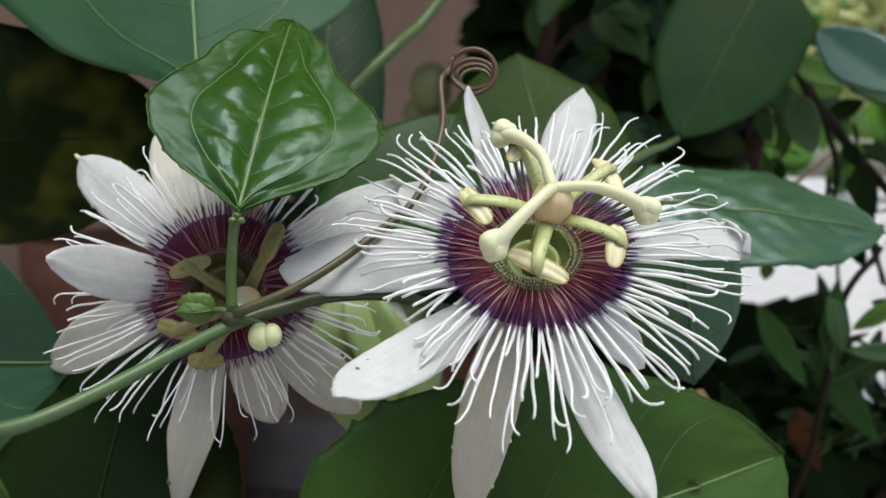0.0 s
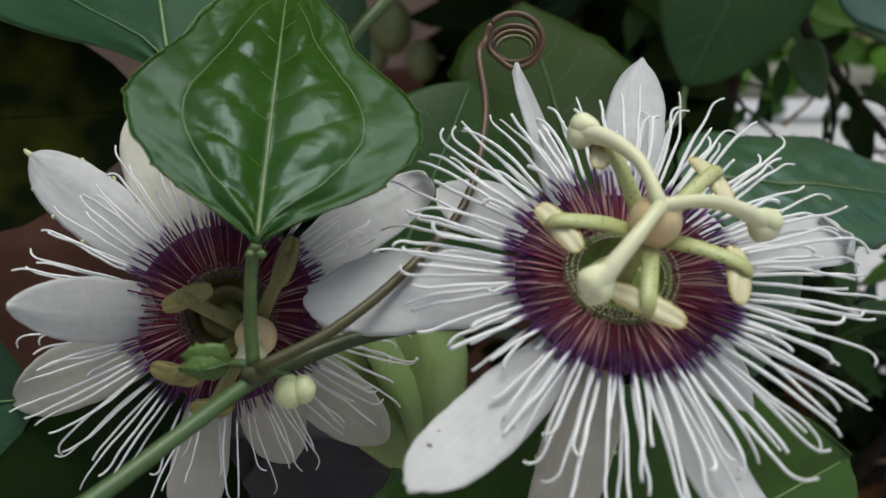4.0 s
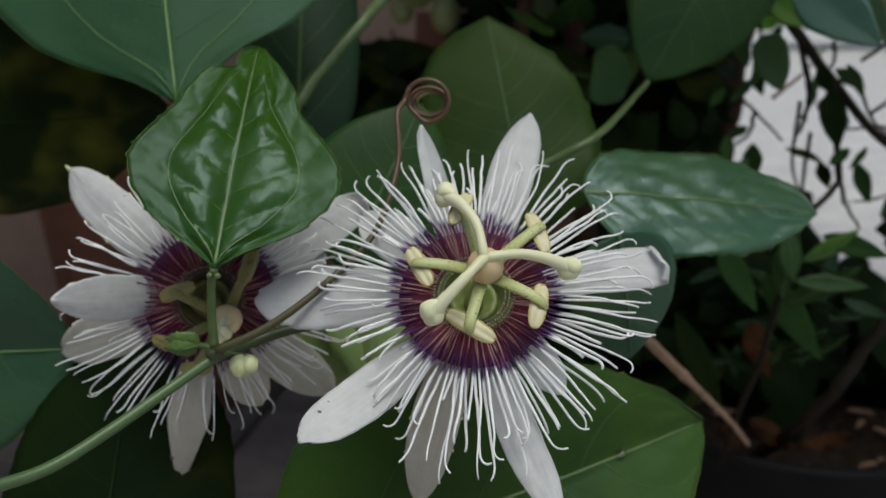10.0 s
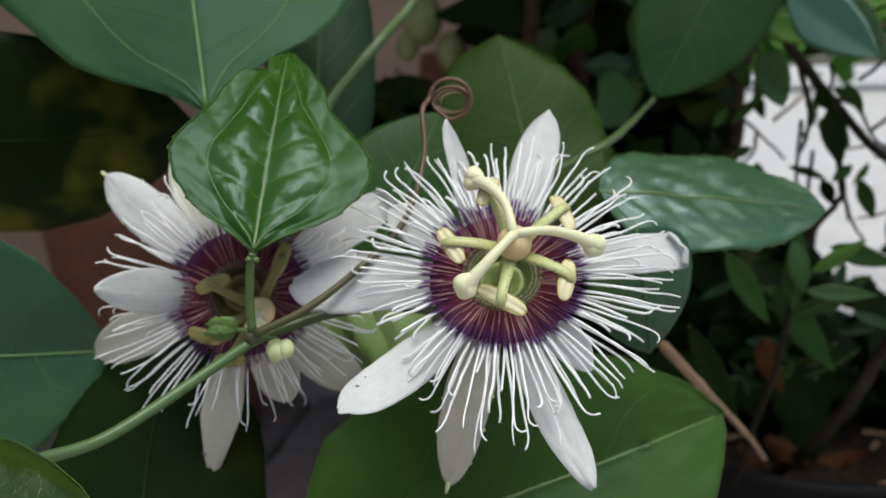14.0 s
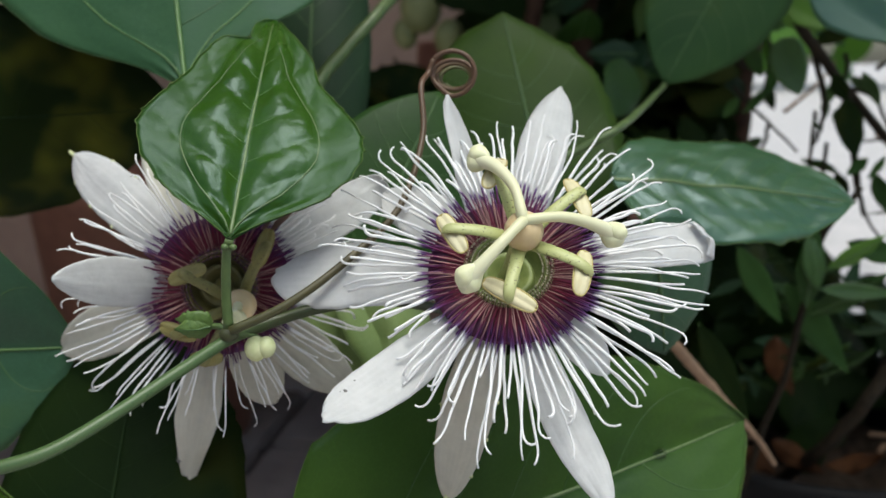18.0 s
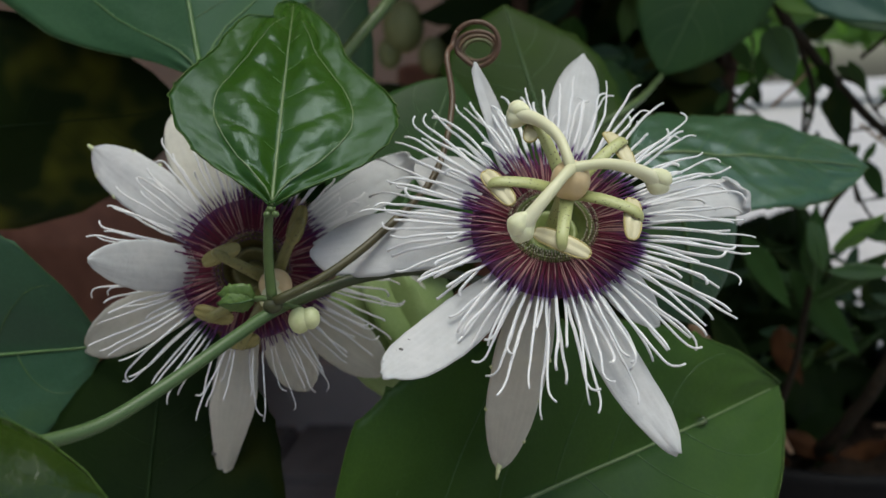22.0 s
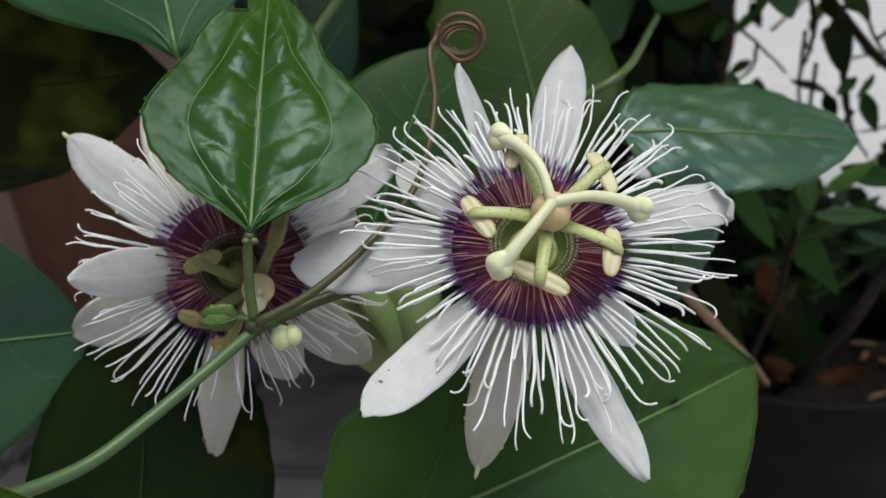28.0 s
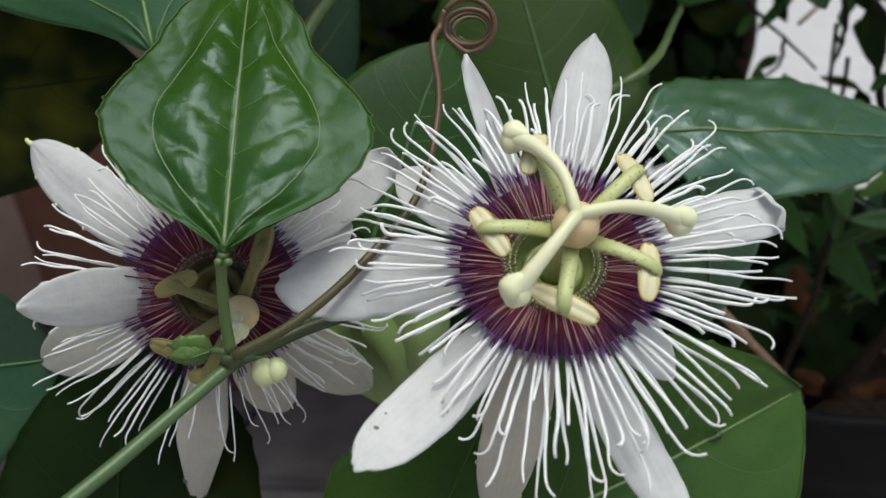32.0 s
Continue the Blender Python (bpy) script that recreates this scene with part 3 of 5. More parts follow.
def floral_leaf(owner, rot, name, az, r, z, half, material, rise=3.0, curl=0.0, roll=0.0, cup=0.0, seed=0, awn=False, label="", turn_at=0.72, bend=0.0, trim=1.0, point=0.0):
    """A petal or sepal from the cup to a tip at azimuth az, radius r and height z (degrees, millimetres)."""
    er = polar(az, 1000, 0)
    et = polar(az + 90, 1000, 0)
    ez = np.array([0, 0, 1.0])
    nu, nv = 44, 18
    grid = []
    for s in np.linspace(0, 1, nu + 1):
        rr = 6 + (r - 6) * s
        zz = -2.5 + (z + 2.5) * (0.55 * s + 0.45 * s * s) + rise * math.sin(math.pi * s) ** 1.2
        side = bend * math.sin(math.pi * s) + 0.25 * noise.noise((s * 3.0, seed * 1.9, 2.5)) * s
        row = []
        for v in np.linspace(-1, 1, nv + 1):
            ragged = 1 + 0.05 * noise.noise((s * 6.0, seed * 2.7, 0.5 + (v > 0) * 5)) + 0.025 * noise.noise((s * 17.0, seed * 2.7, 3.5 + (v > 0) * 5))
            w = half * ragged * float(PETAL(s * trim)) * (1 - point * max(0.0, (s - 0.55) / 0.45))
            ww = w * v
            a = roll * min(1.0, s * 1.6)
            lift = -cup * v * v * half * 0.35 + 0.16 * math.sin(5 * s + 2 * v + seed) * s
            lift += 0.55 * s * noise.noise((s * 3.0, v * 1.3, seed * 3.3)) + 0.14 * noise.noise((s * 11.0, v * 4.0, seed * 1.3)) * (0.3 + s)
            lift -= 0.28 * math.exp(-(v / 0.10) ** 2) * (1 - s) + 0.10 * math.exp(-((abs(v) - 0.5) / 0.08) ** 2) * (1 - s)
            blunt = 0.0 if trim == 1.0 else half * (0.30 * v * v + 0.16 * noise.noise((v * 2.6, seed * 1.7, 6.5))) * max(0.0, (s - 0.78) / 0.22) ** 2
            r2, z2 = rr - blunt, zz + lift
            if curl and s > turn_at:
                q = (s - turn_at) / (1 - turn_at)
                th = curl * q
                r2 = 6 + (r - 6) * turn_at + (r - 6) * (1 - turn_at) * math.sin(min(th, 3.4)) / max(curl, 1e-3) * 1.15 - blunt
                z2 = zz + (r - 6) * (1 - turn_at) * (1 - math.cos(min(th, 3.4))) / max(curl, 1e-3) * 1.1 + lift * (1 + q)
            row.append((er * r2 + et * (ww * math.cos(a) + side) + ez * (z2 + ww * math.sin(a))) * 0.001)
        grid.append(row)
    v, f, ac = shell(np.array(grid), -0.00028)
    ob = make(name, v @ rot, f, material, owner, label, {"across": ac})
    if awn:
        tip = grid[-1][nv // 2]
        pts = spline([tip - er * 0.0006, tip + er * 0.0012 - ez * 0.0004, tip + er * 0.0019 - ez * 0.0020], 8)
        av, af, al = sweep(pts, np.linspace(0.0006, 0.0002, 8), 7)
        make("awn", av @ rot, af, M["bud"], ob, "green hooked tip")
        for k in range(5):
            side = -1 if k % 2 else 1
            row = grid[int(nu * (0.52 + 0.09 * k))]
            bv, bf = ball((0.00045, 0.00045, 0.0004), 6, 8)
            make("gland", (bv + row[-1 if side > 0 else 0]) @ rot, bf, M["bud"], ob, "tiny green gland")


def corona_thread(rng, az, r1, lift, low, seed, k):
    """The line of one long corona thread, straight at first, kinked and often hooked at its tip."""
    n, ln = 34, r1 - 7.6
    head = radians(rng.uniform(-4, 4))
    drift = radians(rng.uniform(-9, 9))
    hook = rng.choice((-1, 1)) * (rng.uniform(1.0, 2.6) if rng.random() < 0.38 else rng.uniform(0.1, 0.8))
    rise = lift * rng.uniform(0.5, 1.35) - 1.0 * low
    end_z = 2.0 + rng.uniform(-2.2, 2.4) - 1.5 * low
    tip_z = rng.uniform(-1.2, 1.2)
    x, y, out, rad = 7.6, 0.0, [], []
    for i in range(n):
        s = i / (n - 1)
        turn = head * s + drift * s * s + 0.26 * noise.noise((s * 3.2, k * 2.1, seed + 9)) * s + 0.24 * noise.noise((s * 9.0, k * 1.3, seed + 4)) * s
        turn += hook * max(0.0, (s - 0.86) / 0.14) ** 1.6
        zz = 0.9 - 0.5 * low + rise * math.sin(math.pi * min(1, s * 0.8)) * 0.9 + (end_z - 0.9) * s * s
        zz += 0.7 * noise.noise((s * 3.5, k * 1.3, seed)) * s + tip_z * max(0.0, (s - 0.85) / 0.15) ** 2
        a = radians(az)
        out.append(np.array([x * math.cos(a) - y * math.sin(a), x * math.sin(a) + y * math.cos(a), zz]) * 0.001)
        rad.append(x)
        x += math.cos(turn) * ln / (n - 1)
        y += math.sin(turn) * ln / (n - 1)
    return np.array(out), np.maximum.accumulate(np.array(rad))


def passion_flower(label, centre, axis, leaves, anthers, stigmas, ovary, threads, reach, seed, lift=3.0, shaded=False, fine=1.0):
    rng = random.Random(seed)
    c, rot = flower_frame(centre, axis)
    fl = thing("passion_flower", c, label, "flower", "passion flowers")
    for k, (kind, az, r, z, half, extra) in enumerate(leaves):
        shade, awn = extra.pop("shade", 0), extra.pop("awn", kind == "sepal")
        floral_leaf(fl, rot, kind, az, r, z, half, M["petal_shade" if shade else "petal"], seed=seed * 17 + k, awn=awn, **extra)
    # cup, fringe and disc
    v, f = lathe([(0.0004, -0.0030), (0.003, -0.0031), (0.0052, -0.0024), (0.0060, -0.0008), (0.0062, 0.0006), (0.0066, 0.0009), (0.0071, 0.0004), (0.0070, -0.003), (0.004, -0.006), (0.0022, -0.0075)], 40)
    make("cup", v @ rot, f, M["cup_shaded" if shaded else "cup"], fl, "nectar cup toned olive for shade" if shaded else "green nectar cup")
    v, f = lathe([(0.0020, -0.0030), (0.0034, -0.0012), (0.0040, -0.0008), (0.0044, -0.0013), (0.0047, -0.0024)], 36)
    make("nectar_ring", v @ rot, f, M["cup_shaded" if shaded else "cup"], fl, "raised ring inside the cup")
    v, f = lathe([(0.0066, 0.0002), (0.0090, 0.0004), (0.0114, 0.0005), (0.0122, 0.0004), (0.0116, -0.0006), (0.0068, -0.0014)], 64)
    cor = make("corona", v @ rot, f, M["corona_base"], fl, "wine red corona disc with long white threads")
    v, f = lathe([(0.0106, 0.0007), (0.0120, 0.0008), (0.0132, 0.0005), (0.0137, 0.0001), (0.0131, -0.0006), (0.0106, -0.0002)], 92)
    v[:, :2] *= (1 + 0.05 * np.sin(np.arctan2(v[:, 1], v[:, 0]) * 46) * (np.hypot(v[:, 0], v[:, 1]) > 0.0125))[:, None]
    make("corona_rim", v @ rot, f, M["corona_rim"], cor, "dark violet outer band")
    for k in range(threads):
        az = 360 * (k + rng.uniform(-0.40, 0.40)) / threads
        r1, keep, slim = reach(az)
        r1 *= rng.uniform(0.86, 1.07) if rng.random() < 0.85 else rng.uniform(0.62, 0.85)
        if rng.random() > keep:
            continue
        pts, rad = corona_thread(rng, az, r1, lift, k % 2, seed, k)
        th = 0.000246 * fine * slim * rng.uniform(0.85, 1.15)
        v, f, al = sweep(pts, th * np.interp(rad, [7.6, 11, 14.5, 17, 24, 32], [0.32, 0.48, 0.72, 1.05, 1.0, 0.62]), 7)
        tone = np.repeat((rad - 7.6) / 23.4, 7)
        make("thread", v @ rot, f, M["corona"], cor, attrs={"along": tone})
    inner = 296 - threads
    for k in range(inner):
        az = 360 * (k + 0.5 + rng.uniform(-0.35, 0.35)) / inner
        r1 = rng.uniform(13.2, 16.2)
        lean, high = rng.uniform(-2.5, 2.5), rng.uniform(0.9, 1.6)
        pts = [polar(az + lean * s + 0.7 * math.sin(5 * s + k), 6.9 + (r1 - 6.9) * s, 0.7 + high * math.sin(math.pi * s * 0.7)) for s in np.linspace(0, 1, 10)]
        v, f, al = sweep(np.array(pts), np.interp(np.linspace(0, 1, 10), [0, 0.5, 0.9, 1], [0.000060, 0.000105, 0.00016, 0.00010]), 6)
        make("thread", v @ rot, f, M["corona_in"], cor, "short purple thread" if k == 0 else "", {"along": al})
    for k in range(76):
        for ring in range(3):
            az = 360 * (k + 0.5 * ring) / 76 + rng.uniform(-1.5, 1.5)
            pts = [polar(az, 6.1 + 0.75 * ring - 0.5 * s, 0.3 + 0.5 * ring + (1.2 - 0.2 * ring + rng.uniform(-0.2, 0.2)) * s) for s in np.linspace(0, 1, 5)]
            v, f, al = sweep(np.array(pts), [0.00010, 0.00010, 0.00010, 0.00016, 0.00010], 5)
            make("fringe_thread", v @ rot, f, M["corona_in" if shaded else "knob"], cor, attrs={"along": al})
    # column, ovary
    oc = polar(*ovary[:3])
    off = oc * (1, 1, 0)
    low = oc[2] - ovary[3] * 0.9
    pts = spline([(0, 0, -0.003), off * 0.4 + (0, 0, low * 0.5), off * 0.9 + (0, 0, low)], 12)
    v, f, al = sweep(pts, [0.0019, 0.0017, 0.0015, 0.0014, 0.0013, 0.0013, 0.0013, 0.0013, 0.0014, 0.0016, 0.0018, 0.0019], 16)
    make("column", v @ rot, f, M["stamen_shaded" if shaded else "stamen"], fl, "speckled green central column", {"along": al})
    v, f = ball((ovary[3], ovary[3], ovary[3] * 1.12), 20, 28)
    make("ovary", (v + oc) @ rot, f, M["ovary"], fl, "smooth cream ovary")
    # stamens: each anther lies between two ends, crosswise on its flat stalk
    for k, (end_a, end_b) in enumerate(anthers):
        a, b = polar(*end_a), polar(*end_b)
        mid, ln = (a + b) / 2, np.linalg.norm(b - a) / 2
        along = unit(b - a)
        flat = unit(mid * (1, 1, 0))
        out = np.array([0, 0, 1.0]) + flat * 0.25
        out = unit(out - along * (out @ along))
        root = off * 0.9 + (0, 0, low - 0.0002)
        reach_out = mid - root
        pts = spline([root - (0, 0, 0.0007), root + reach_out * 0.12 + (0, 0, 0.0002), root + reach_out * 0.5 + (0, 0, 0.0014), root + reach_out * 0.86 + out * 0.0014, mid + out * 0.0009 + flat * 0.0004, mid + flat * 0.0016 - out * 0.0001], 22)
        v, f, al = sweep(pts, np.concatenate([np.linspace(0.00125, 0.00090, 17), [0.00086, 0.00082, 0.00074, 0.00056, 0.00026]]), 14, flat=0.50, up=(0, 0, 1))
        st = make("stamen", v @ rot, f, M["stamen_shaded" if shaded else "stamen"], fl, "flat speckled green stamen stalk" if k == 0 else "", {"along": al})
        q = np.stack([along, np.cross(out, along), out], 0)
        half_w = 0.00132
        v, f = ball((1, 1, 1), 26, 22)
        v = v[:, [2, 0, 1]]
        v[:, 1] *= half_w * np.clip(1 - v[:, 0] ** 2, 0.003, 1) ** -0.24
        groove = np.exp(-(v[:, 1] / 0.00035) ** 2) * (v[:, 2] > 0)
        v[:, 2] = v[:, 2] * 0.00062 - 0.00028 * groove - 0.0005 * v[:, 0] ** 2
        v[:, 0] *= ln
        an = make("anther", (v @ q + mid) @ rot, f, M["anther_shaded" if shaded else "anther"], st, "smooth flat yellow anther" if k == 0 else "")
        loop = [(ln * 0.99 * np.sign(math.cos(e)) * abs(math.cos(e)) ** 0.75, half_w * 1.06 * np.sign(math.sin(e)) * abs(math.sin(e)) ** 0.75, -0.00005 - 0.0005 * math.cos(e) ** 2) for e in np.linspace(0, 2 * math.pi, 41)]
        v, f, al = sweep(np.array(loop), 0.00017, 6)
        make("pollen_rim", (v @ q + mid) @ rot, f, M["anther_shaded" if shaded else "pollen"], an, "olive brown seam round the anther" if k == 0 else "")
    # styles
    top = oc + np.array((0, 0, ovary[3] * 1.02))
    for k, (az, r, z, bend) in enumerate(stigmas):
        tip = polar(az, r, z)
        way = tip - top
        pts = spline([oc + (0, 0, ovary[3] * 0.6), top + way * 0.05 + (0, 0, 0.0004), top + way * 0.38 + (0, 0, 0.0016) + polar(az + 90, bend, 0), top + way * 0.72 + (0, 0, 0.0014) + polar(az + 90, bend * 0.9, 0), tip], 24)
        radius = np.interp(np.linspace(0, 1, 24), [0, 0.12, 0.4, 0.7, 0.9, 1], [0.0013, 0.00100, 0.00080, 0.00100, 0.0013, 0.0012])
        v, f, al = sweep(pts, radius, 14)
        sy = make("style", v @ rot, f, M["style"], fl, "cream style arching outwards" if k == 0 else "", {"along": al})
        d = unit(pts[-1] - pts[-5])
        sd = unit(np.cross(d, (0, 0, 1)))
        q = np.stack([sd, np.cross(d, sd), d], 0)
        for lobe, (sx, ux, size) in enumerate(((0.0, 0.4, 1.0), (0.55 if k != 1 else -0.4, -0.75, 0.80))):
            v, f = ball((0.0020 * size, 0.0017 * size, 0.0026 * size), 16, 20)
            v[:, :2] *= np.interp(v[:, 2], [-0.0023, -0.0010, 0.0006, 0.0023], [0.62, 0.78, 1.08, 0.95])[:, None]
            v += np.array([noise.noise(tuple(p * 420 + k)) for p in v])[:, None] * v * 0.12
            at = tip - d * 0.0017 + (sd * sx - np.cross(d, sd) * ux * -1.0) * 0.001
            make("stigma", (v @ q + at) @ rot, f, M["stigma"], sy, "two-lobed pale stigma" if k + lobe == 0 else "")
    return fl


def near(az, at, width):
    """1 at the azimuth at, falling to 0 over width degrees."""
    d = abs((az - at + 180) % 360 - 180)
    return max(0.0, 1 - d / width)


def reach_front(az):
    gap = near(az, -143, 34)
    return 31.5 - 8.5 * gap - 1.5 * near(az, 170, 40) + 0.8 * math.sin(radians(az * 3)), 1 - 0.40 * gap, 1.0


def reach_back(az):
    low = near(az, -78, 55)
    return 29.5 + 1.5 * math.sin(radians(az + 200)) - 3.5 * low, 1.0 - 0.45 * low, 1.0 - 0.40 * low


front_flower = passion_flower(
    "open white passion flower with purple centre, facing up",
    (0.0054, 0.0015, 0.4676), (0.10, -0.705, 0.695),
    [
        ("sepal", 75, 45.6, -3.2, 4.6, {"rise": 1.5, "cup": 0.5, "awn": False}),
        ("petal", 107, 36.5, 5.0, 4.0, {"rise": -1.0, "roll": 0.85, "cup": 0.8}),
        ("petal", 137, 31, -7.0, 5.2, {"rise": 1.0}),
        ("sepal", 177.5, 42.0, -5.8, 6.5, {"rise": 1.5, "cup": 0.5, "awn": False, "trim": 0.95}),
        ("petal", -135, 39.9, 6.2, 4.5, {"rise": -1.0, "cup": 0.5, "bend": 0.3, "trim": 0.95}),
        ("sepal", -109, 32.9, -27.8, 4.6, {"rise": 4.0, "cup": 0.9, "shade": 1}),
        ("petal", -69, 40.8, -4.7, 3.6, {"rise": 0.5, "cup": 0.5, "bend": -1.2}),
        ("petal", -42, 22.5, -9.0, 3.8, {"rise": 1.0}),
        ("petal", 18, 43.2, -12.5, 4.6, {"rise": 1.5, "curl": 2.4, "cup": 0.3, "trim": 0.78, "turn_at": 0.82}),
    ],
    [((-9, 11.8, 10.3), (-46, 14.2, 11.3)), ((-122, 8.8, 10.6), (-75, 12.8, 10.6)), ((159, 12.3, 11.1), (-158, 8.2, 12.0)), ((52, 15.9, 9.8), (18, 13.0, 11.1)), ((94, 15.8, 11.2), (116, 9.0, 13.6))],
    [(-128, 12.5, 12.9, 0.3), (4, 17.5, 8.5, 0.9), (114, 15.4, 13.2, -1.6)],
    (7, 1.8, 12.4, 0.0031), 142, reach_front, 5,
)
# its centre parts use the olive copies that carry shade in their colour
back_flower = passion_flower(
    "white passion flower with purple centre, partly behind a leaf",
    (-0.0527, 0.0133, 0.4592), (0.28, -0.92, 0.27),
    [
        ("sepal", 138, 44, -16.7, 5.4, {"rise": 3.0, "cup": 0.4}),
        ("sepal", 175, 25.0, 20.5, 4.7, {"rise": -1.0, "cup": 0.8, "awn": False}),
        ("petal", -162, 41.5, -26.2, 5.4, {"rise": 4.0, "shade": 1}),
        ("sepal", -104, 46.0, -15.5, 4.5, {"rise": 2.0, "point": 0.75, "cup": 0.3, "awn": False, "shade": 1}),
        ("petal", -44, 34.5, -14.4, 5.4, {"rise": 1.0, "shade": 1}),
        ("petal", 20, 26, -5.0, 4.8, {"rise": 1.0, "trim": 0.95}),
        ("sepal", 31, 41.5, -6.5, 4.8, {"rise": 1.0, "curl": 1.8, "awn": False, "turn_at": 0.82}),
        ("petal", 112, 38, -11.0, 6.0, {"rise": 1.0, "shade": 1}),
        ("petal", -72, 27, -12.0, 5.0, {"rise": 1.0, "shade": 1}),
    ],
    [((172, 8.5, 8.5), (112, 3.8, 10.0)), ((44, 15.0, 8.5), (22, 8.6, 9.5)), ((-146, 13.0, 6.0), (-112, 10.5, 6.5)), ((-112, 15.0, 4.6), (-88, 14.0, 5.0))],
    [(-62, 8.0, 9.4, 0.0)],
    (-42, 5.9, 6.4, 0.0031), 124, reach_back, 11, shaded=True, fine=0.80,
)

# specks on a petal
def on_petal(flower, p):
    """The point of the flower's petals nearest to p, a hair above the surface."""
    best = None
    for ob in flower.children:
        if ob.name.startswith(("petal", "sepal")):
            for w in ob.data.vertices:
                at = w.co + flower.location
                d = (at - Vector(p)).length
                if best is None or d < best[0]:
                    best = (d, at)
    return best[1]


for p, q in (((-0.0179, -0.0203, 0.4527), 0.0006), ((-0.0182, -0.0205, 0.4531), 0.0004), ((-0.0168, -0.0178, 0.4529), 0.00045)):
    v, f = ball((q * 0.85, q * 0.6, q * 0.75), 8, 10)
    sp = make("dirt_speck", v, f, M["speck"])
    sp.location = on_petal(front_flower, p)
    tagged(sp, "small grey speck of dirt on a petal", "speck", "petal specks")
v, f = ball((0.0006, 0.0005, 0.0007), 8, 10)
sp = make("dirt_speck", v, f, M["speck"])
sp.location = on_petal(back_flower, (-0.0640, 0.0110, 0.4215))
tagged(sp, "small grey speck on the hanging petal", "speck", "petal specks")

# ---- near leaves ----
TAPER = prof_of([(0, 0.0), (0.03, 0.42), (0.1, 0.78), (0.22, 0.97), (0.4, 1.02), (0.6, 0.90), (0.76, 0.70), (0.88, 0.43), (0.95, 0.23), (0.985, 0.12), (1, 0.0)])
BLUNT = prof_of([(0, 0.0), (0.03, 0.42), (0.1, 0.78), (0.22, 0.97), (0.4, 1.02), (0.6, 1.0), (0.76, 0.92), (0.88, 0.76), (0.95, 0.55), (0.985, 0.32), (1, 0.0)])
HEART_L = prof_of([(0, 0.0), (0.057, 0.24), (0.105, 0.47), (0.17, 0.69), (0.25, 0.86), (0.31, 0.935), (0.36, 0.96), (0.43, 0.915), (0.52, 0.785), (0.60, 0.69), (0.65, 0.63), (0.73, 0.57), (0.79, 0.50), (0.825, 0.43), (0.84, 0.32), (0.846, 0.17), (0.88, 0.185), (0.945, 0.155), (0.98, 0.09), (1, 0.0)])
HEART_R = prof_of([(0, 0.0), (0.024, 0.09), (0.066, 0.26), (0.105, 0.48), (0.155, 0.74), (0.24, 0.94), (0.31, 1.05), (0.375, 1.04), (0.41, 1.02), (0.467, 0.94), (0.51, 0.86), (0.59, 0.69), (0.65, 0.56), (0.67, 0.53), (0.745, 0.485), (0.81, 0.39), (0.885, 0.26), (0.945, 0.145), (0.985, 0.08), (1, 0.0)])
gloss, gloss_blade = vine_leaf(
    "glossy bright green leaf with curled tip over a flower", (-0.0389, -0.0108, 0.4745), (-0.0448, 0.0293, 0.5111), (0.950, 0.276, -0.147), 0.35, "leaf_gloss",
    petiole=[(-0.0398, -0.0104, 0.4720), (-0.0406, -0.0100, 0.4650), (-0.0405, -0.0102, 0.4590)],
    left=HEART_L, right=HEART_R, bow=0.03, fold=0.0, arch=0.035, quilt=0.012, ribs=5, teeth=0.03, wave=0.006, tip_roll=0.02, seed=1, crest=0.026,
    build={"nu": 110, "nv": 44, "veins": 5, "rib": 0.00035, "basal": 0.62, "side_material": M["vein_soft"], "side_size": 0.26, "edge": M["leaf_rim"]},
)
for dx in (-0.0007, 0.0007):
    v, f = ball((0.00065, 0.0006, 0.00055), 10, 12)
    make("gland", v + np.array((dx, -0.0005, -0.0012)), f, M["petiole"], gloss, "round dark green gland on the leaf stalk")
vine_leaf(
    "shiny dark green leaf with pale midrib behind the flower", (0.0243, 0.0635, 0.4745), (0.0862, 0.0850, 0.4662), facing((0.0243, 0.0635, 0.4745), (0.0862, 0.0850, 0.4662), (-0.20, -0.68, 0.70)), 0.250, "leaf_right",
    left=BLUNT, right=BROAD, bow=0.022, fold=0.0, arch=-0.030, quilt=0.0115, ribs=6, teeth=0.06, wave=0.014, seed=3,
    build={"nu": 60, "nv": 28, "veins": 7, "rib": 0.0005, "side_material": M["vein_soft"], "edge": M["leaf_rim"]},
)
vine_leaf(
    "bluish green leaf hanging behind the flower petals", (0.0330, 0.0490, 0.4680), (0.0385, 0.0560, 0.4335), (-0.9, -0.4, 0.1), 0.40, "leaf_blue",
    left=BROAD, bow=0.03, arch=-0.04, quilt=0.004, seed=5, build={"nu": 24, "nv": 14, "vein_material": M["vein_dim"]},
)
t_big, b_big = vine_leaf(
    "broad dark green leaf below the flower, tip outwards", (-0.0357, -0.0039, 0.4048), (0.0568, 0.0510, 0.4206), (-0.15, -0.35, -0.92), 0.30, "leaf_big",
    left=BROAD, right=TAPER, bow=0.03, fold=-0.16, fold_right=-0.60, arch=-0.03, quilt=0.004, ribs=7, teeth=0.045, wave=0.010, seed=7,
    build={"nu": 90, "nv": 26, "veins": 6, "rib": 0.0006, "edge": M["leaf_rim"]},
)
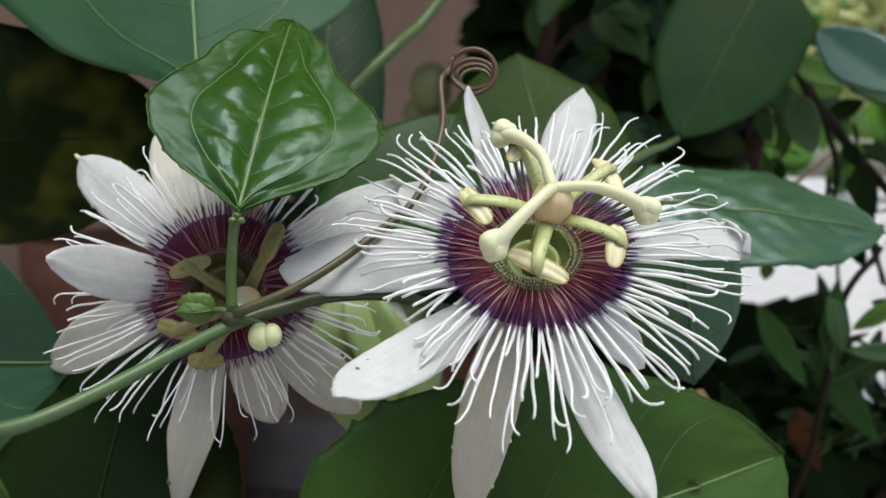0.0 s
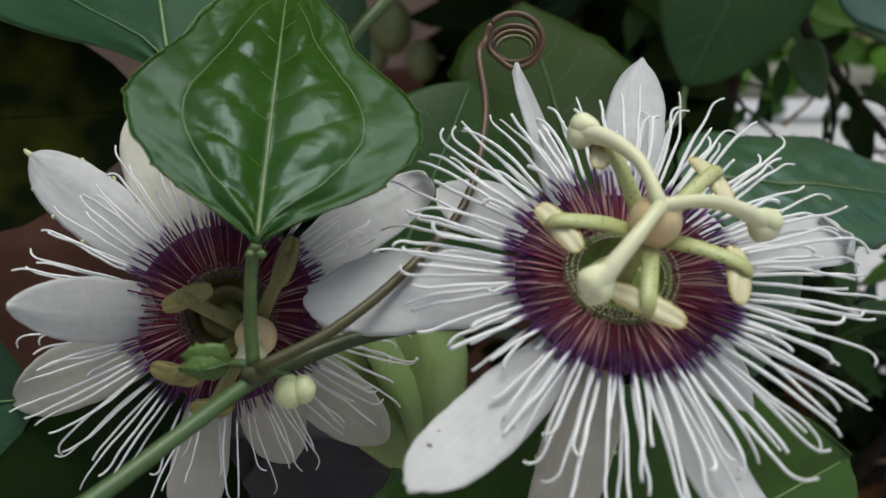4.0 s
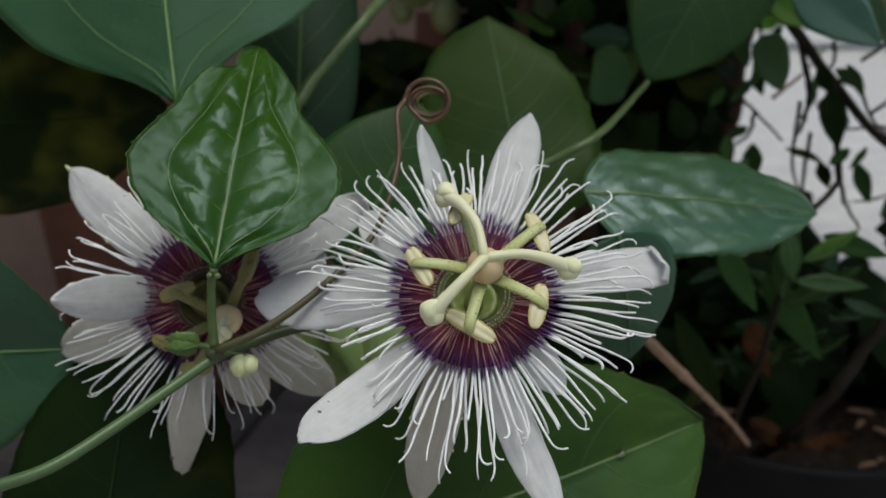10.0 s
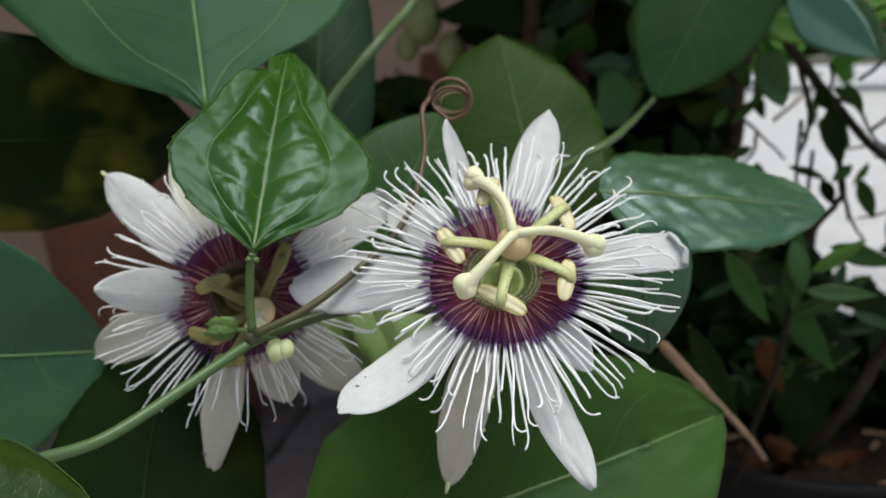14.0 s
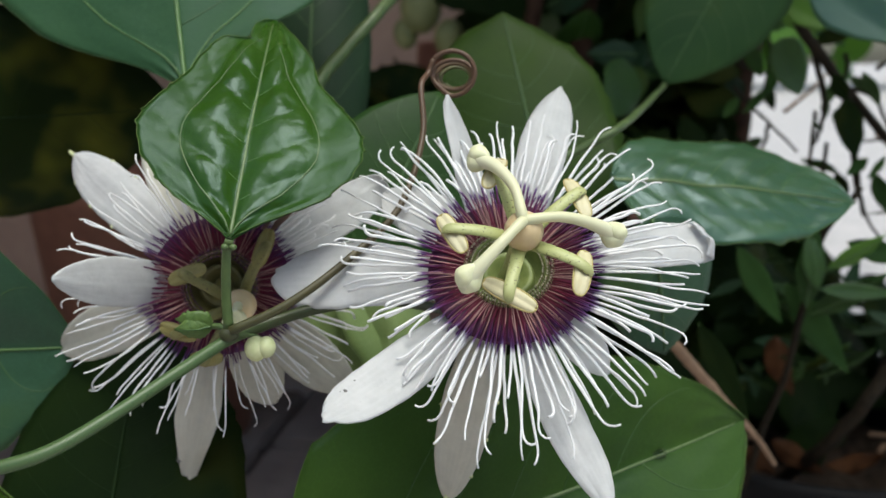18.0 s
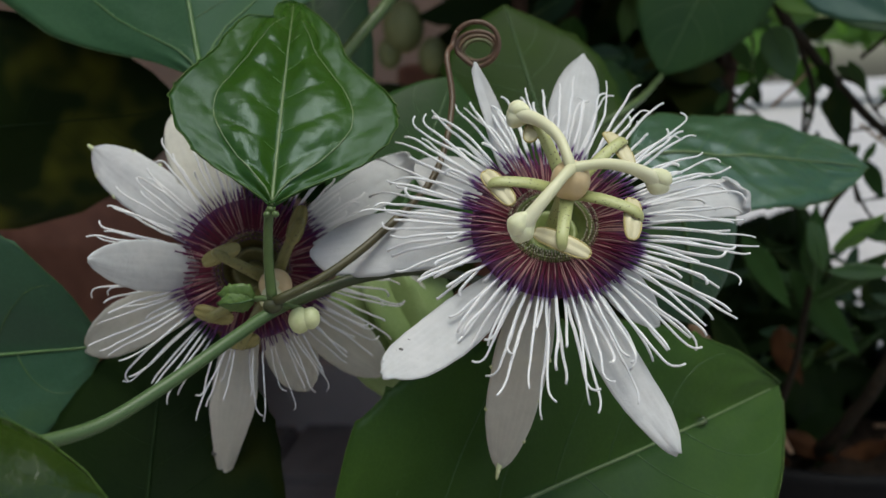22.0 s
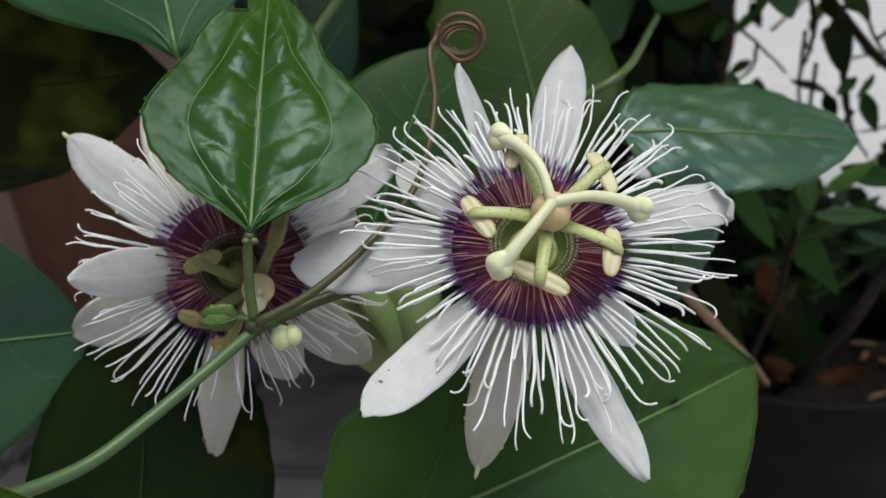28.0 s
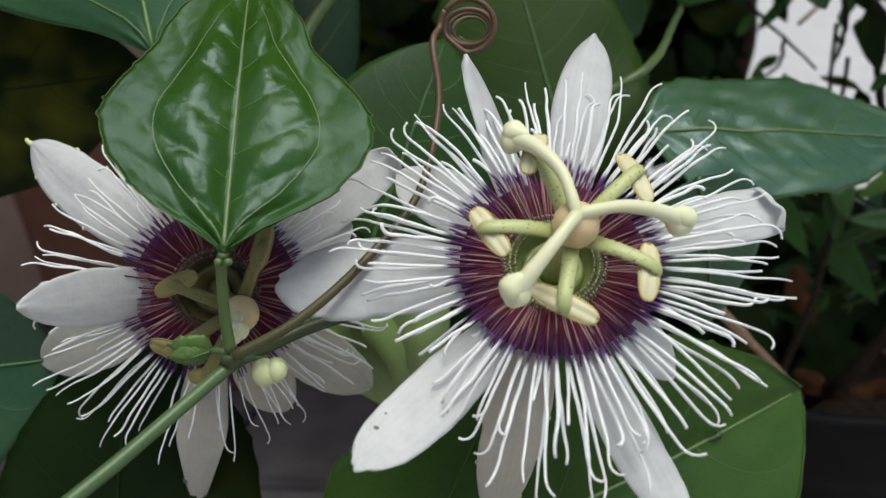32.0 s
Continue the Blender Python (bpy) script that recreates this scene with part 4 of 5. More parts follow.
vine_leaf(
    "broad bluish green leaf with light midrib, turned sideways", (-0.1500, 0.0033, 0.4440), (-0.0925, 0.0243, 0.4402), (0.05, 0.2, -1.0), 0.47, "leaf_blue",
    left=lambda s: 1.22 * BROAD(s), right=BROAD, bow=0.03, fold=-0.04, fold_right=-0.45, arch=-0.03, quilt=0.004, teeth=0.03, seed=9, build={"nu": 36, "nv": 20, "rib": 0.0007, "veins": 5, "vein_material": M["vein_soft"], "edge": M["vein_dim"]},
)
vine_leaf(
    "large yellow-spotted leaf, its green darkened for shade", (-0.1700, 0.0480, 0.4880), (-0.0940, 0.0820, 0.4900), (0.05, 0.25, -1.0), 0.36, "leaf_spot",
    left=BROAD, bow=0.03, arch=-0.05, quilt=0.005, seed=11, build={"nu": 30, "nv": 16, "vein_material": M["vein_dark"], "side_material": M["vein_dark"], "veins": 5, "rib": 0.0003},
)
# blade and veins coloured near black for the shade under the flower
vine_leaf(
    "green leaf with pale midrib below the flower, darkened as in shade", (-0.0734, -0.0120, 0.3900), (-0.0811, 0.0340, 0.4480), (0.93, 0.30, 0.15), 0.36, "leaf_deep_shade",
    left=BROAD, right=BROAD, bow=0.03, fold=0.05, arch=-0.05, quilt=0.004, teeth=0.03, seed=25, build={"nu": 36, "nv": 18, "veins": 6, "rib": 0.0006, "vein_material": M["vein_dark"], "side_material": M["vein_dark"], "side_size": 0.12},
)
# lobed leaf
FAN_L = prof_of([(0, 0.0), (0.035, 0.06), (0.075, 0.13), (0.095, 0.18), (0.125, 0.265), (0.16, 0.35), (0.20, 0.43), (0.275, 0.515), (0.365, 0.61), (0.446, 0.70), (0.55, 0.72), (0.7, 0.62), (0.85, 0.38), (1, 0.0)])
FAN_R = prof_of([(0, 0.0), (0.03, 0.06), (0.08, 0.14), (0.13, 0.24), (0.17, 0.38), (0.24, 0.50), (0.39, 0.64), (0.55, 0.62), (0.7, 0.5), (0.85, 0.3), (1, 0.0)])
vine_leaf(
    "bluish green lobed leaf with three pale veins, seen from behind", (-0.0725, 0.0435, 0.4967), (-0.1030, 0.1000, 0.5860), (1.0, 0.25, 0.05), 0.70, "leaf_lobed", name="lobed_leaf",
    left=FAN_L, right=FAN_R, bow=0.02, fold=0.10, arch=-0.02, quilt=0.004, wave=0.006, seed=2,
    build={"nu": 44, "nv": 26, "veins": 4, "rib": 0.0006, "basal": 0.60, "vein_material": M["vein_soft"], "side_material": M["vein_dim"], "edge": M["vein_dim"]},
)
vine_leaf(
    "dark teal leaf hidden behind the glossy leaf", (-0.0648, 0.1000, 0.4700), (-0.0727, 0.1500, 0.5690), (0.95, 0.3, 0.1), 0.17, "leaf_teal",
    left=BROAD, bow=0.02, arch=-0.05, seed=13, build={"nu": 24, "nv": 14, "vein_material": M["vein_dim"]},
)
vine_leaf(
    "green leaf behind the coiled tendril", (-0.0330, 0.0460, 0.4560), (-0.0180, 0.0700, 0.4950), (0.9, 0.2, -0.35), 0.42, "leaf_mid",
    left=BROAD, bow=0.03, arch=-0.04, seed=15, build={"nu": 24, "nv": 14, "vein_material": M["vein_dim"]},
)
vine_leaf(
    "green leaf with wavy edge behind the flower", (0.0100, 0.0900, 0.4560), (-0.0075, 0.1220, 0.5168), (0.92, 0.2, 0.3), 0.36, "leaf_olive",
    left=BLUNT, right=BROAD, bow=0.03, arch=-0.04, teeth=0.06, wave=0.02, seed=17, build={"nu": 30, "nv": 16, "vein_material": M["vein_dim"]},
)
vine_leaf(
    "dark green leaf hanging from a branch", (0.0800, 0.1960, 0.5560), (0.0470, 0.1780, 0.4930), (-0.85, 0.1, 0.45), 0.36, "leaf_hang",
    left=BROAD, bow=0.02, arch=-0.05, seed=19, build={"nu": 28, "nv": 16, "vein_material": M["vein_dim"]},
)
vine_leaf(
    "yellowish leaf edge close to the lens", (-0.0710, -0.0690, 0.4545), (-0.0480, -0.0500, 0.4445), (0.1, -0.6, -0.8), 0.35, "leaf_near",
    left=BROAD, bow=0.05, arch=-0.1, quilt=0.02, seed=21, build={"nu": 24, "nv": 14, "veins": 0, "rib": 0.0002, "vein_material": M["vein_dark"], "edge": M["leaf_rim"]},
)

# water drop on the broad leaf
drop = ball((0.0014, 0.0010, 0.0013), 14, 18)
d_ob = make("water_drop", drop[0], drop[1], M["water"])
d_ob.location = b_big.at(0.765, -0.02, 0.0006)
tagged(d_ob, "clear water drop lying on the broad leaf", "drop")

# ---- stem, tendril and buds ----
stem_pts = spline([(-0.0780, -0.0720, 0.4540), (-0.0683, -0.0559, 0.4509), (-0.0630, -0.0454, 0.4492), (-0.0573, -0.0367, 0.4484), (-0.0517, -0.0278, 0.4507), (-0.0455, -0.0178, 0.4543), (-0.0404, -0.0092, 0.4570), (-0.0340, -0.0048, 0.4590), (-0.0266, -0.0010, 0.4605), (-0.0180, 0.0090, 0.4590), (-0.0080, 0.0200, 0.4540)], 60)
stem = thing("vine", stem_pts[0], "smooth light green vine stem with a knotted node", "stem")
v, f, al = sweep(stem_pts - stem_pts[0], np.interp(np.linspace(0, 1, 60), [0, 0.6, 0.66, 0.72, 1], [0.00105, 0.00102, 0.00122, 0.00105, 0.0010]), 12)
make("shaft", v, f, M["stem"], stem, attrs={"along": al})
v, f = ball((0.0017, 0.0014, 0.0013), 12, 16, 0.1)
make("node", v + np.array((-0.0404, -0.0104, 0.4580)) - stem_pts[0], f, M["node"], stem, "knotted joint where the leaf stalk starts")

coil = [(-0.0399, -0.0110, 0.4588), (-0.0311, -0.0071, 0.4627), (-0.0225, -0.0001, 0.4689), (-0.0153, 0.0100, 0.4766), (-0.0128, 0.0198, 0.4883), (-0.0140, 0.0250, 0.4975)]
for k in range(42):
    a = math.pi - k * 0.60
    q = 0.0047 - 0.000052 * k
    coil.append((-0.0085 + q * math.cos(a), 0.0285 + 0.00016 * k + 0.0009 * math.sin(a), 0.5000 - 0.00003 * k + q * math.sin(a) * (0.95 if k < 9 else 0.72)))
tp = spline(coil, 240)
ten = thing("tendril", tp[0], "thin brown tendril ending in a tight coil", "tendril")
tr = np.interp(np.linspace(0, 1, 240), [0, 0.07, 0.18, 1], [0.00085, 0.00062, 0.00050, 0.00034])
for nm, i0, i1 in (("strand", 0, 37), ("coil", 36, 240)):
    v, f, al = sweep((tp - tp[0])[i0:i1], tr[i0:i1], 9)
    make(nm, v, f, M["tendril"], ten, attrs={"along": (i0 + al * (i1 - i0)) / 240})

bud = thing("flower_bud", (-0.0363, -0.0078, 0.4546), "small pale green two-lobed gland by the stem", "bud")
for at, rad in (((-0.0007, 0.0, 0.0001), (0.0019, 0.0018, 0.0023)), ((0.0012, 0.0002, 0.0004), (0.0016, 0.0016, 0.0019))):
    v, f = ball(rad, 14, 18)
    make("lobe", v + np.array(at), f, M["bud"], bud)
v, f, al = sweep(spline([(0.0, 0.0005, 0.0015), (-0.0016, 0.0, 0.0026), (-0.0036, -0.0020, 0.0034)], 8), 0.0006, 8)
make("stalk", v, f, M["petiole"], bud)

tip_bud = thing("leaf_bud", (-0.0437, -0.0095, 0.4590), "small folded green bud with fringed edges", "bud")
for k, (tip, half) in enumerate((((-0.0498, -0.0104, 0.4602), 0.40), ((-0.0494, -0.0116, 0.4588), 0.34), ((-0.0490, -0.0088, 0.4598), 0.34))):
    bl = Blade((-0.0437, -0.0095, 0.4590), tip, (0.2, -0.3 + 0.3 * k, 1.0), half, left=OVATE, bow=0.16, arch=-0.20, quilt=0.03, ribs=5, teeth=0.28, seed=k)
    bl.build(tip_bud, M["bract"], 20, 12, veins=4, rib=0.0002, vein_material=M["vein_dim"])
v, f, al = sweep(spline([(0, 0, 0), (0.0018, -0.0004, 0.0001), (0.0034, -0.0008, -0.0006)], 8), 0.00055, 8)
make("stalk", v, f, M["petiole"], tip_bud)

bud_base, bud_tip = (-0.0385, 0.0490, 0.4560), (-0.0275, 0.0530, 0.4120)
closed = thing("closed_flower_bud", bud_base, "large pale green closed bud with cream folds", "bud")
for k, (nor, half, bow, mat) in enumerate((((-0.55, -0.80, 0.10), 0.30, 0.17, "green_bract"), ((0.55, -0.80, 0.15), 0.36, 0.20, "green_bract"), ((0.05, -1.0, 0.05), 0.24, 0.15, "petal_shade"), ((0.95, -0.1, 0.2), 0.32, 0.20, "green_bract"), ((-0.95, 0.1, 0.1), 0.24, 0.16, "green_bract"))):
    bl = Blade(bud_base, bud_tip, facing(bud_base, bud_tip, nor), half, left=OVATE, bow=bow, arch=-0.13, quilt=0.012, ribs=4, wave=0.01, seed=30 + k)
    bl.build(closed, M[mat], 30, 14, veins=0, rib=0.0004, vein_material=M["green_bract"])

# ---- pots and plants behind ----
def flower_pot(name, at, r_top, height, material, label, soil=True):
    pot = thing(name, at, label, "pot", "plant pots")
    rb = r_top * 0.74
    prof = [(0.002, 0.0), (rb * 0.9, 0.0), (rb, 0.006), (r_top * 0.955, height * 0.86), (r_top, height * 0.87), (r_top * 1.02, height * 0.90), (r_top * 1.02, height * 0.985), (r_top * 1.01, height), (r_top * 0.975, height), (r_top * 0.96, height * 0.98), (r_top * 0.93, height * 0.80)]
    v, f = lathe(prof, 72)
    make("pot_body", v, f, material, pot)
    if soil:
        vs, fs = [], []
        rings, sides = 12, 40
        for i in range(rings + 1):
            for j in range(sides):
                r = r_top * 0.95 * i / rings + 1e-4
                a = 2 * math.pi * j / sides
                p = (r * math.cos(a), r * math.sin(a))
                vs.append((*p, height * 0.86 + 0.012 * noise.noise((p[0] * 40, p[1] * 40, at[0] * 9))))
        for i in range(rings):
            for j in range(sides):
                k = (j + 1) % sides
                fs.append((i * sides + j, i * sides + k, (i + 1) * sides + k, (i + 1) * sides + j))
        make("soil", vs, fs, M["soil"], pot, "dark crumbly potting soil")
    return pot


flower_pot("black_pot", (0.146, 0.330, 0.0), 0.105, 0.308, M["pot"], "black plastic nursery pot filled with dark soil")
flower_pot("terracotta_pot", (-0.505, 0.76, 0.0), 0.14, 0.40, M["terracotta"], "reddish terracotta pot in the shade")
flower_pot("terracotta_pot", (-0.02, 0.72, 0.0), 0.13, 0.52, M["terracotta"], "dark reddish pot among the plants")

st = thing("dry_stick", (0.048, 0.1114, 0.416), "dry light brown stick leaning into the pot", "stick")
pts = spline([(0, 0, 0), (0.013, 0.021, -0.019), (0.028, 0.043, -0.040), (0.044, 0.067, -0.063), (0.056, 0.087, -0.083)], 30)
v, f, al = sweep(pts, np.interp(np.linspace(0, 1, 30), [0, 0.28, 0.32, 0.36, 1], [0.0018, 0.0017, 0.0021, 0.0013, 0.0010]), 10)
make("shaft", v, f, M["stick"], st)


def scatter(name, label, centre, size, count, length, material, seed, half=0.25, tilt=0.6, kind="stuff", category="foliage", keep=None):
    """Many leaves joined as one clump of foliage."""
    rng = random.Random(seed)
    V, F = [], []
    for _ in range(count):
        c = np.array([centre[i] + size[i] * rng.gauss(0, 0.45) for i in range(3)])
        if keep and not keep(c):
            continue
        d = unit([rng.gauss(0, 1), rng.gauss(0, 0.7), rng.gauss(-0.2, tilt)])
        sd = unit(np.cross(d, (rng.gauss(0, 0.5), rng.gauss(-1, 0.4), rng.gauss(0.7, 0.4))))
        ln = length * rng.uniform(0.6, 1.25)
        bl = Blade(c - d * ln / 2, c + d * ln / 2, sd, half * rng.uniform(0.8, 1.2), bow=rng.uniform(-0.05, 0.12), fold=rng.uniform(0, 0.25), wave=0.03, seed=rng.uniform(0, 9))
        g = np.array([[bl.at(s, q) for q in (-1, -0.5, 0, 0.5, 1)] for s in np.linspace(0.01, 0.99, 8)])
        b0 = len(V)
        V += list(g.reshape(-1, 3))
        F += [(b0 + i * 5 + j, b0 + (i + 1) * 5 + j, b0 + (i + 1) * 5 + j + 1, b0 + i * 5 + j + 1) for i in range(7) for j in range(4)]
    ob = make(name, V, F, material)
    return tagged(ob, label, category, kind=kind)


def branch(name, label, knots, r0, r1, material, category="branch", group=""):
    p = spline(knots, 40)
    ob = thing(name, p[0], label, category, group)
    wob = np.array([[noise.noise((i * 0.22, 3.1, p[0][0] * 50)), noise.noise((i * 0.22, 7.7, 1)), 0] for i in range(40)]) * r0 * 0.6
    v, f, al = sweep(p - p[0] + wob - wob[0], np.linspace(r0, r1, 40), 9)
    make("bark", v, f, material, ob)
    return ob


branch("branch", "dark grey twig with small shoots", [(0.060, 0.270, 0.600), (0.095, 0.255, 0.545), (0.115, 0.258, 0.513), (0.1364, 0.2683, 0.489), (0.165, 0.270, 0.460), (0.215, 0.275, 0.425)], 0.0030, 0.0018, M["twig"], group="twigs")
branch("branch", "dark thin twig hanging in front of bright ground", [(0.1364, 0.2640, 0.489), (0.141, 0.262, 0.472), (0.143, 0.262, 0.452), (0.150, 0.262, 0.430)], 0.0018, 0.0010, M["twig"], group="twigs")
branch("branch", "dark thin side twig with gap to the light", [(0.120, 0.262, 0.506), (0.126, 0.258, 0.480), (0.122, 0.256, 0.462)], 0.0015, 0.0008, M["twig"], group="twigs")
branch("branch", "thick dark brown stalk rising from the pot", [(0.125, 0.270, 0.285), (0.140, 0.235, 0.330), (0.157, 0.227, 0.3726), (0.180, 0.235, 0.420)], 0.0034, 0.0028, M["twig"], group="stalks")
branch("branch", "thin reddish brown stalk in the pot", [(0.100, 0.235, 0.300), (0.108, 0.205, 0.380), (0.113, 0.200, 0.430), (0.128, 0.205, 0.452)], 0.0016, 0.0012, M["twig"], group="stalks")
branch("vine", "light green vine stem behind the leaves", [(-0.0560, 0.0700, 0.4900), (-0.0515, 0.0779, 0.4980), (-0.0419, 0.0980, 0.5145), (-0.0319, 0.1185, 0.5310), (-0.015, 0.150, 0.560)], 0.0019, 0.0016, M["petiole"], category="stem")
branch("vine", "pale green stem with a swollen joint", [(0.0121, 0.0819, 0.4769), (0.0280, 0.0900, 0.4854), (0.0380, 0.1350, 0.4890), (0.0470, 0.1780, 0.4930)], 0.0012, 0.0009, M["petiole"], category="stem")

for k, knots in enumerate((
    [(0.0896, 0.2782, 0.4891), (0.098, 0.276, 0.480), (0.1060, 0.2740, 0.4723), (0.1194, 0.2696, 0.4587)],
    [(0.1060, 0.2740, 0.4723), (0.104, 0.275, 0.460), (0.0932, 0.2759, 0.4520)],
    [(0.1318, 0.2640, 0.4900), (0.1482, 0.2646, 0.4850), (0.1542, 0.2613, 0.4731), (0.1640, 0.260, 0.4620)],
    [(0.1301, 0.2631, 0.4640), (0.1301, 0.2631, 0.4343), (0.1340, 0.262, 0.4200)],
    [(0.1420, 0.2600, 0.4600), (0.1471, 0.2563, 0.4347), (0.1560, 0.2570, 0.4200)],
    [(0.1222, 0.2576, 0.4790), (0.1222, 0.2576, 0.4519), (0.1260, 0.258, 0.4380)],
    [(0.1482, 0.2646, 0.4968), (0.1600, 0.262, 0.5080), (0.1700, 0.262, 0.5250)],
    [(0.1542, 0.2613, 0.4731), (0.1680, 0.259, 0.4850), (0.1800, 0.259, 0.4880)],
)):
    branch("twig", "thin dark shoot against the bright yard", knots, 0.0010, 0.0006, M["twig"], category="twig", group="twigs")
rng_t = random.Random(21)
for k in range(26):
    b0 = np.array((0.088 + 0.095 * rng_t.random(), 0.256 + 0.02 * rng_t.random(), 0.425 + 0.10 * rng_t.random()))
    d0 = unit((rng_t.gauss(0, 0.7), rng_t.gauss(0, 0.3), rng_t.gauss(-0.8, 0.5)))
    vine_leaf("small narrow dark leaf on a thin shoot", b0, b0 + d0 * rng_t.uniform(0.010, 0.022), (rng_t.uniform(0.4, 1), -0.3, rng_t.uniform(-0.5, 0.5)), rng_t.uniform(0.16, 0.26), rng_t.choice(("leaf_deep_shade", "leaf_mid", "leaf_bush")), name="shoot_leaf", group="shoot leaves", left=LANCE, bow=0.08, fold=0.15, seed=k, build={"nu": 10, "nv": 6, "veins": 0, "rib": 0.0003, "vein_material": M["vein_dim"]})
for lab, b0, t0, s0, h0, mat in (
    ("long narrow green leaf growing from the pot", (0.1120, 0.2000, 0.4000), (0.1350, 0.1850, 0.4230), (0.5, 0.2, -0.8), 0.15, "leaf_mid"),
    ("upright fresh green leaf in the pot", (0.1090, 0.1950, 0.4050), (0.1090, 0.1950, 0.4400), (1, 0.1, 0), 0.17, "leaf_mid"),
    ("dark narrow leaf drooping over the pot", (0.0631, 0.1634, 0.4060), (0.0860, 0.1690, 0.3620), (0.8, 0.1, 0.5), 0.11, "leaf_deep_shade"),
    ("broad drooping leaf among the stalks", (0.1030, 0.2050, 0.4120), (0.1300, 0.2000, 0.3750), (0.8, 0.1, 0.5), 0.15, "leaf_mid"),
    ("bright yellow-green leaf on the bush", (0.1060, 0.2650, 0.5260), (0.1270, 0.2600, 0.5160), (0.3, 0.1, 0.9), 0.34, "leaf_bright"),
    ("pale green leaf at the top of the bush", (0.1180, 0.2420, 0.5370), (0.1500, 0.2340, 0.5060), (0.6, 0.1, 0.7), 0.26, "leaf_bush"),
    ("small hanging dark leaf on a twig", (0.1350, 0.2600, 0.4850), (0.1420, 0.2580, 0.4570), (1, 0.1, 0.2), 0.22, "leaf_deep_shade"),
    ("bluish shiny leaf at the edge of the bush", (0.0950, 0.1857, 0.5320), (0.1240, 0.1690, 0.5070), (0.5, 0.1, 0.8), 0.26, "leaf_right"),
    ("yellow-green lit leaf of the bush", (0.0900, 0.2000, 0.5240), (0.1090, 0.1960, 0.5130), (0.4, 0.2, 0.9), 0.24, "leaf_bright"),
    ("yellow-green leaf hanging below a branch", (0.0930, 0.2060, 0.5100), (0.1010, 0.2040, 0.4880), (0.9, 0.1, 0.3), 0.30, "leaf_bush"),
    ("upright yellow-green leaf of the pot plant", (0.1110, 0.1900, 0.4140), (0.1070, 0.1950, 0.4360), (1, 0.1, 0), 0.20, "leaf_bush"),
    ("long bright green leaf of the pot plant", (0.1110, 0.1860, 0.4150), (0.1380, 0.1830, 0.4150), (0.1, 0.3, 0.9), 0.13, "leaf_bush"),
    ("slim bright green leaf against the yard", (0.1140, 0.1900, 0.4220), (0.1330, 0.1880, 0.4370), (0.5, 0.2, -0.8), 0.16, "leaf_bright"),
    ("slim fresh leaf below the shiny leaf", (0.1200, 0.1900, 0.4330), (0.1440, 0.1850, 0.4270), (0.3, 0.2, 0.9), 0.18, "leaf_mid"),
    ("narrow fresh green leaf by the pot edge", (0.0800, 0.1900, 0.4300), (0.0990, 0.1890, 0.3990), (0.7, 0.1, 0.6), 0.15, "leaf_mid"),
):
    vine_leaf(lab, b0, t0, s0, h0, mat, name="bush_leaf", group="pot plant leaves", left=LANCE if h0 < 0.3 else BROAD, bow=0.05, fold=0.1, seed=len(lab), build={"nu": 18, "nv": 10, "veins": 3, "rib": 0.0004, "vein_material": M["vein_dim"]})

bb = thing("pale_bud", (-0.0960, 0.4423, 0.5392), "pale green bud cluster, dimmed in colour as if shaded", "bud")
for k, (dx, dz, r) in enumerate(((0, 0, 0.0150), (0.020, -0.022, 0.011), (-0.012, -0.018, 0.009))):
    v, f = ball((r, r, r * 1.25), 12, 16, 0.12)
    make("bud_body", v + np.array((dx, 0.002 * k, dz)), f, M["bud_shaded"], bb)

for k in range(16):
    b0 = np.array((0.105 + 0.10 * rng_t.random(), 0.29 + 0.06 * rng_t.random(), 0.445 + 0.11 * rng_t.random()))
    d0 = unit((rng_t.gauss(0.2, 0.8), rng_t.gauss(0, 0.3), rng_t.gauss(-0.4, 0.7))) * rng_t.uniform(0.02, 0.045)
    bend = np.array((rng_t.gauss(0, 0.005), 0, rng_t.gauss(0, 0.005)))
    branch("twig", "thin brown twig of the bush by the yard", [b0, b0 + d0 * 0.5 + bend, b0 + d0], rng_t.uniform(0.0008, 0.0014), 0.0006, M["stick" if k % 3 == 0 else "twig"], category="twig", group="twigs")
    if k % 2:
        vine_leaf("small dark leaf at the end of a twig", b0 + d0, b0 + d0 * 1.5 + bend, (0.8, 0.1, rng_t.uniform(-0.6, 0.6)), 0.24, "leaf_deep_shade" if k % 4 == 1 else "leaf_bush", name="bush_leaf", group="twig leaves", left=LANCE, bow=0.04, seed=k, build={"nu": 12, "nv": 8, "veins": 0, "rib": 0.0003, "vein_material": M["vein_dim"]})
rng_b = random.Random(33)
for k in range(34):
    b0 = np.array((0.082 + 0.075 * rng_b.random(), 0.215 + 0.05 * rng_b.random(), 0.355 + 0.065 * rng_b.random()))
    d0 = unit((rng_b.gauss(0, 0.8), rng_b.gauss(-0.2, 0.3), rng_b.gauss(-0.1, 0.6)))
    # mostly darkened leaf colours, standing in for the shade inside the pot
    kind_of = rng_b.choice(("leaf_teal", "leaf_mid", "leaf_deep_shade", "leaf_deep_shade", "leaf_deep_shade", "leaf_deep_shade", "leaf_teal", "leaf_mid"))
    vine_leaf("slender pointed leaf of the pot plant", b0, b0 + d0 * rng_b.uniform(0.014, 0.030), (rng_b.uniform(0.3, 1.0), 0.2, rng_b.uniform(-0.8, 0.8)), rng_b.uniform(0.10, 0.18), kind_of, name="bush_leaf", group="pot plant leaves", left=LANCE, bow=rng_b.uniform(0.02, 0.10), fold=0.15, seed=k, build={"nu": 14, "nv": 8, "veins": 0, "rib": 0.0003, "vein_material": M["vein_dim"]})

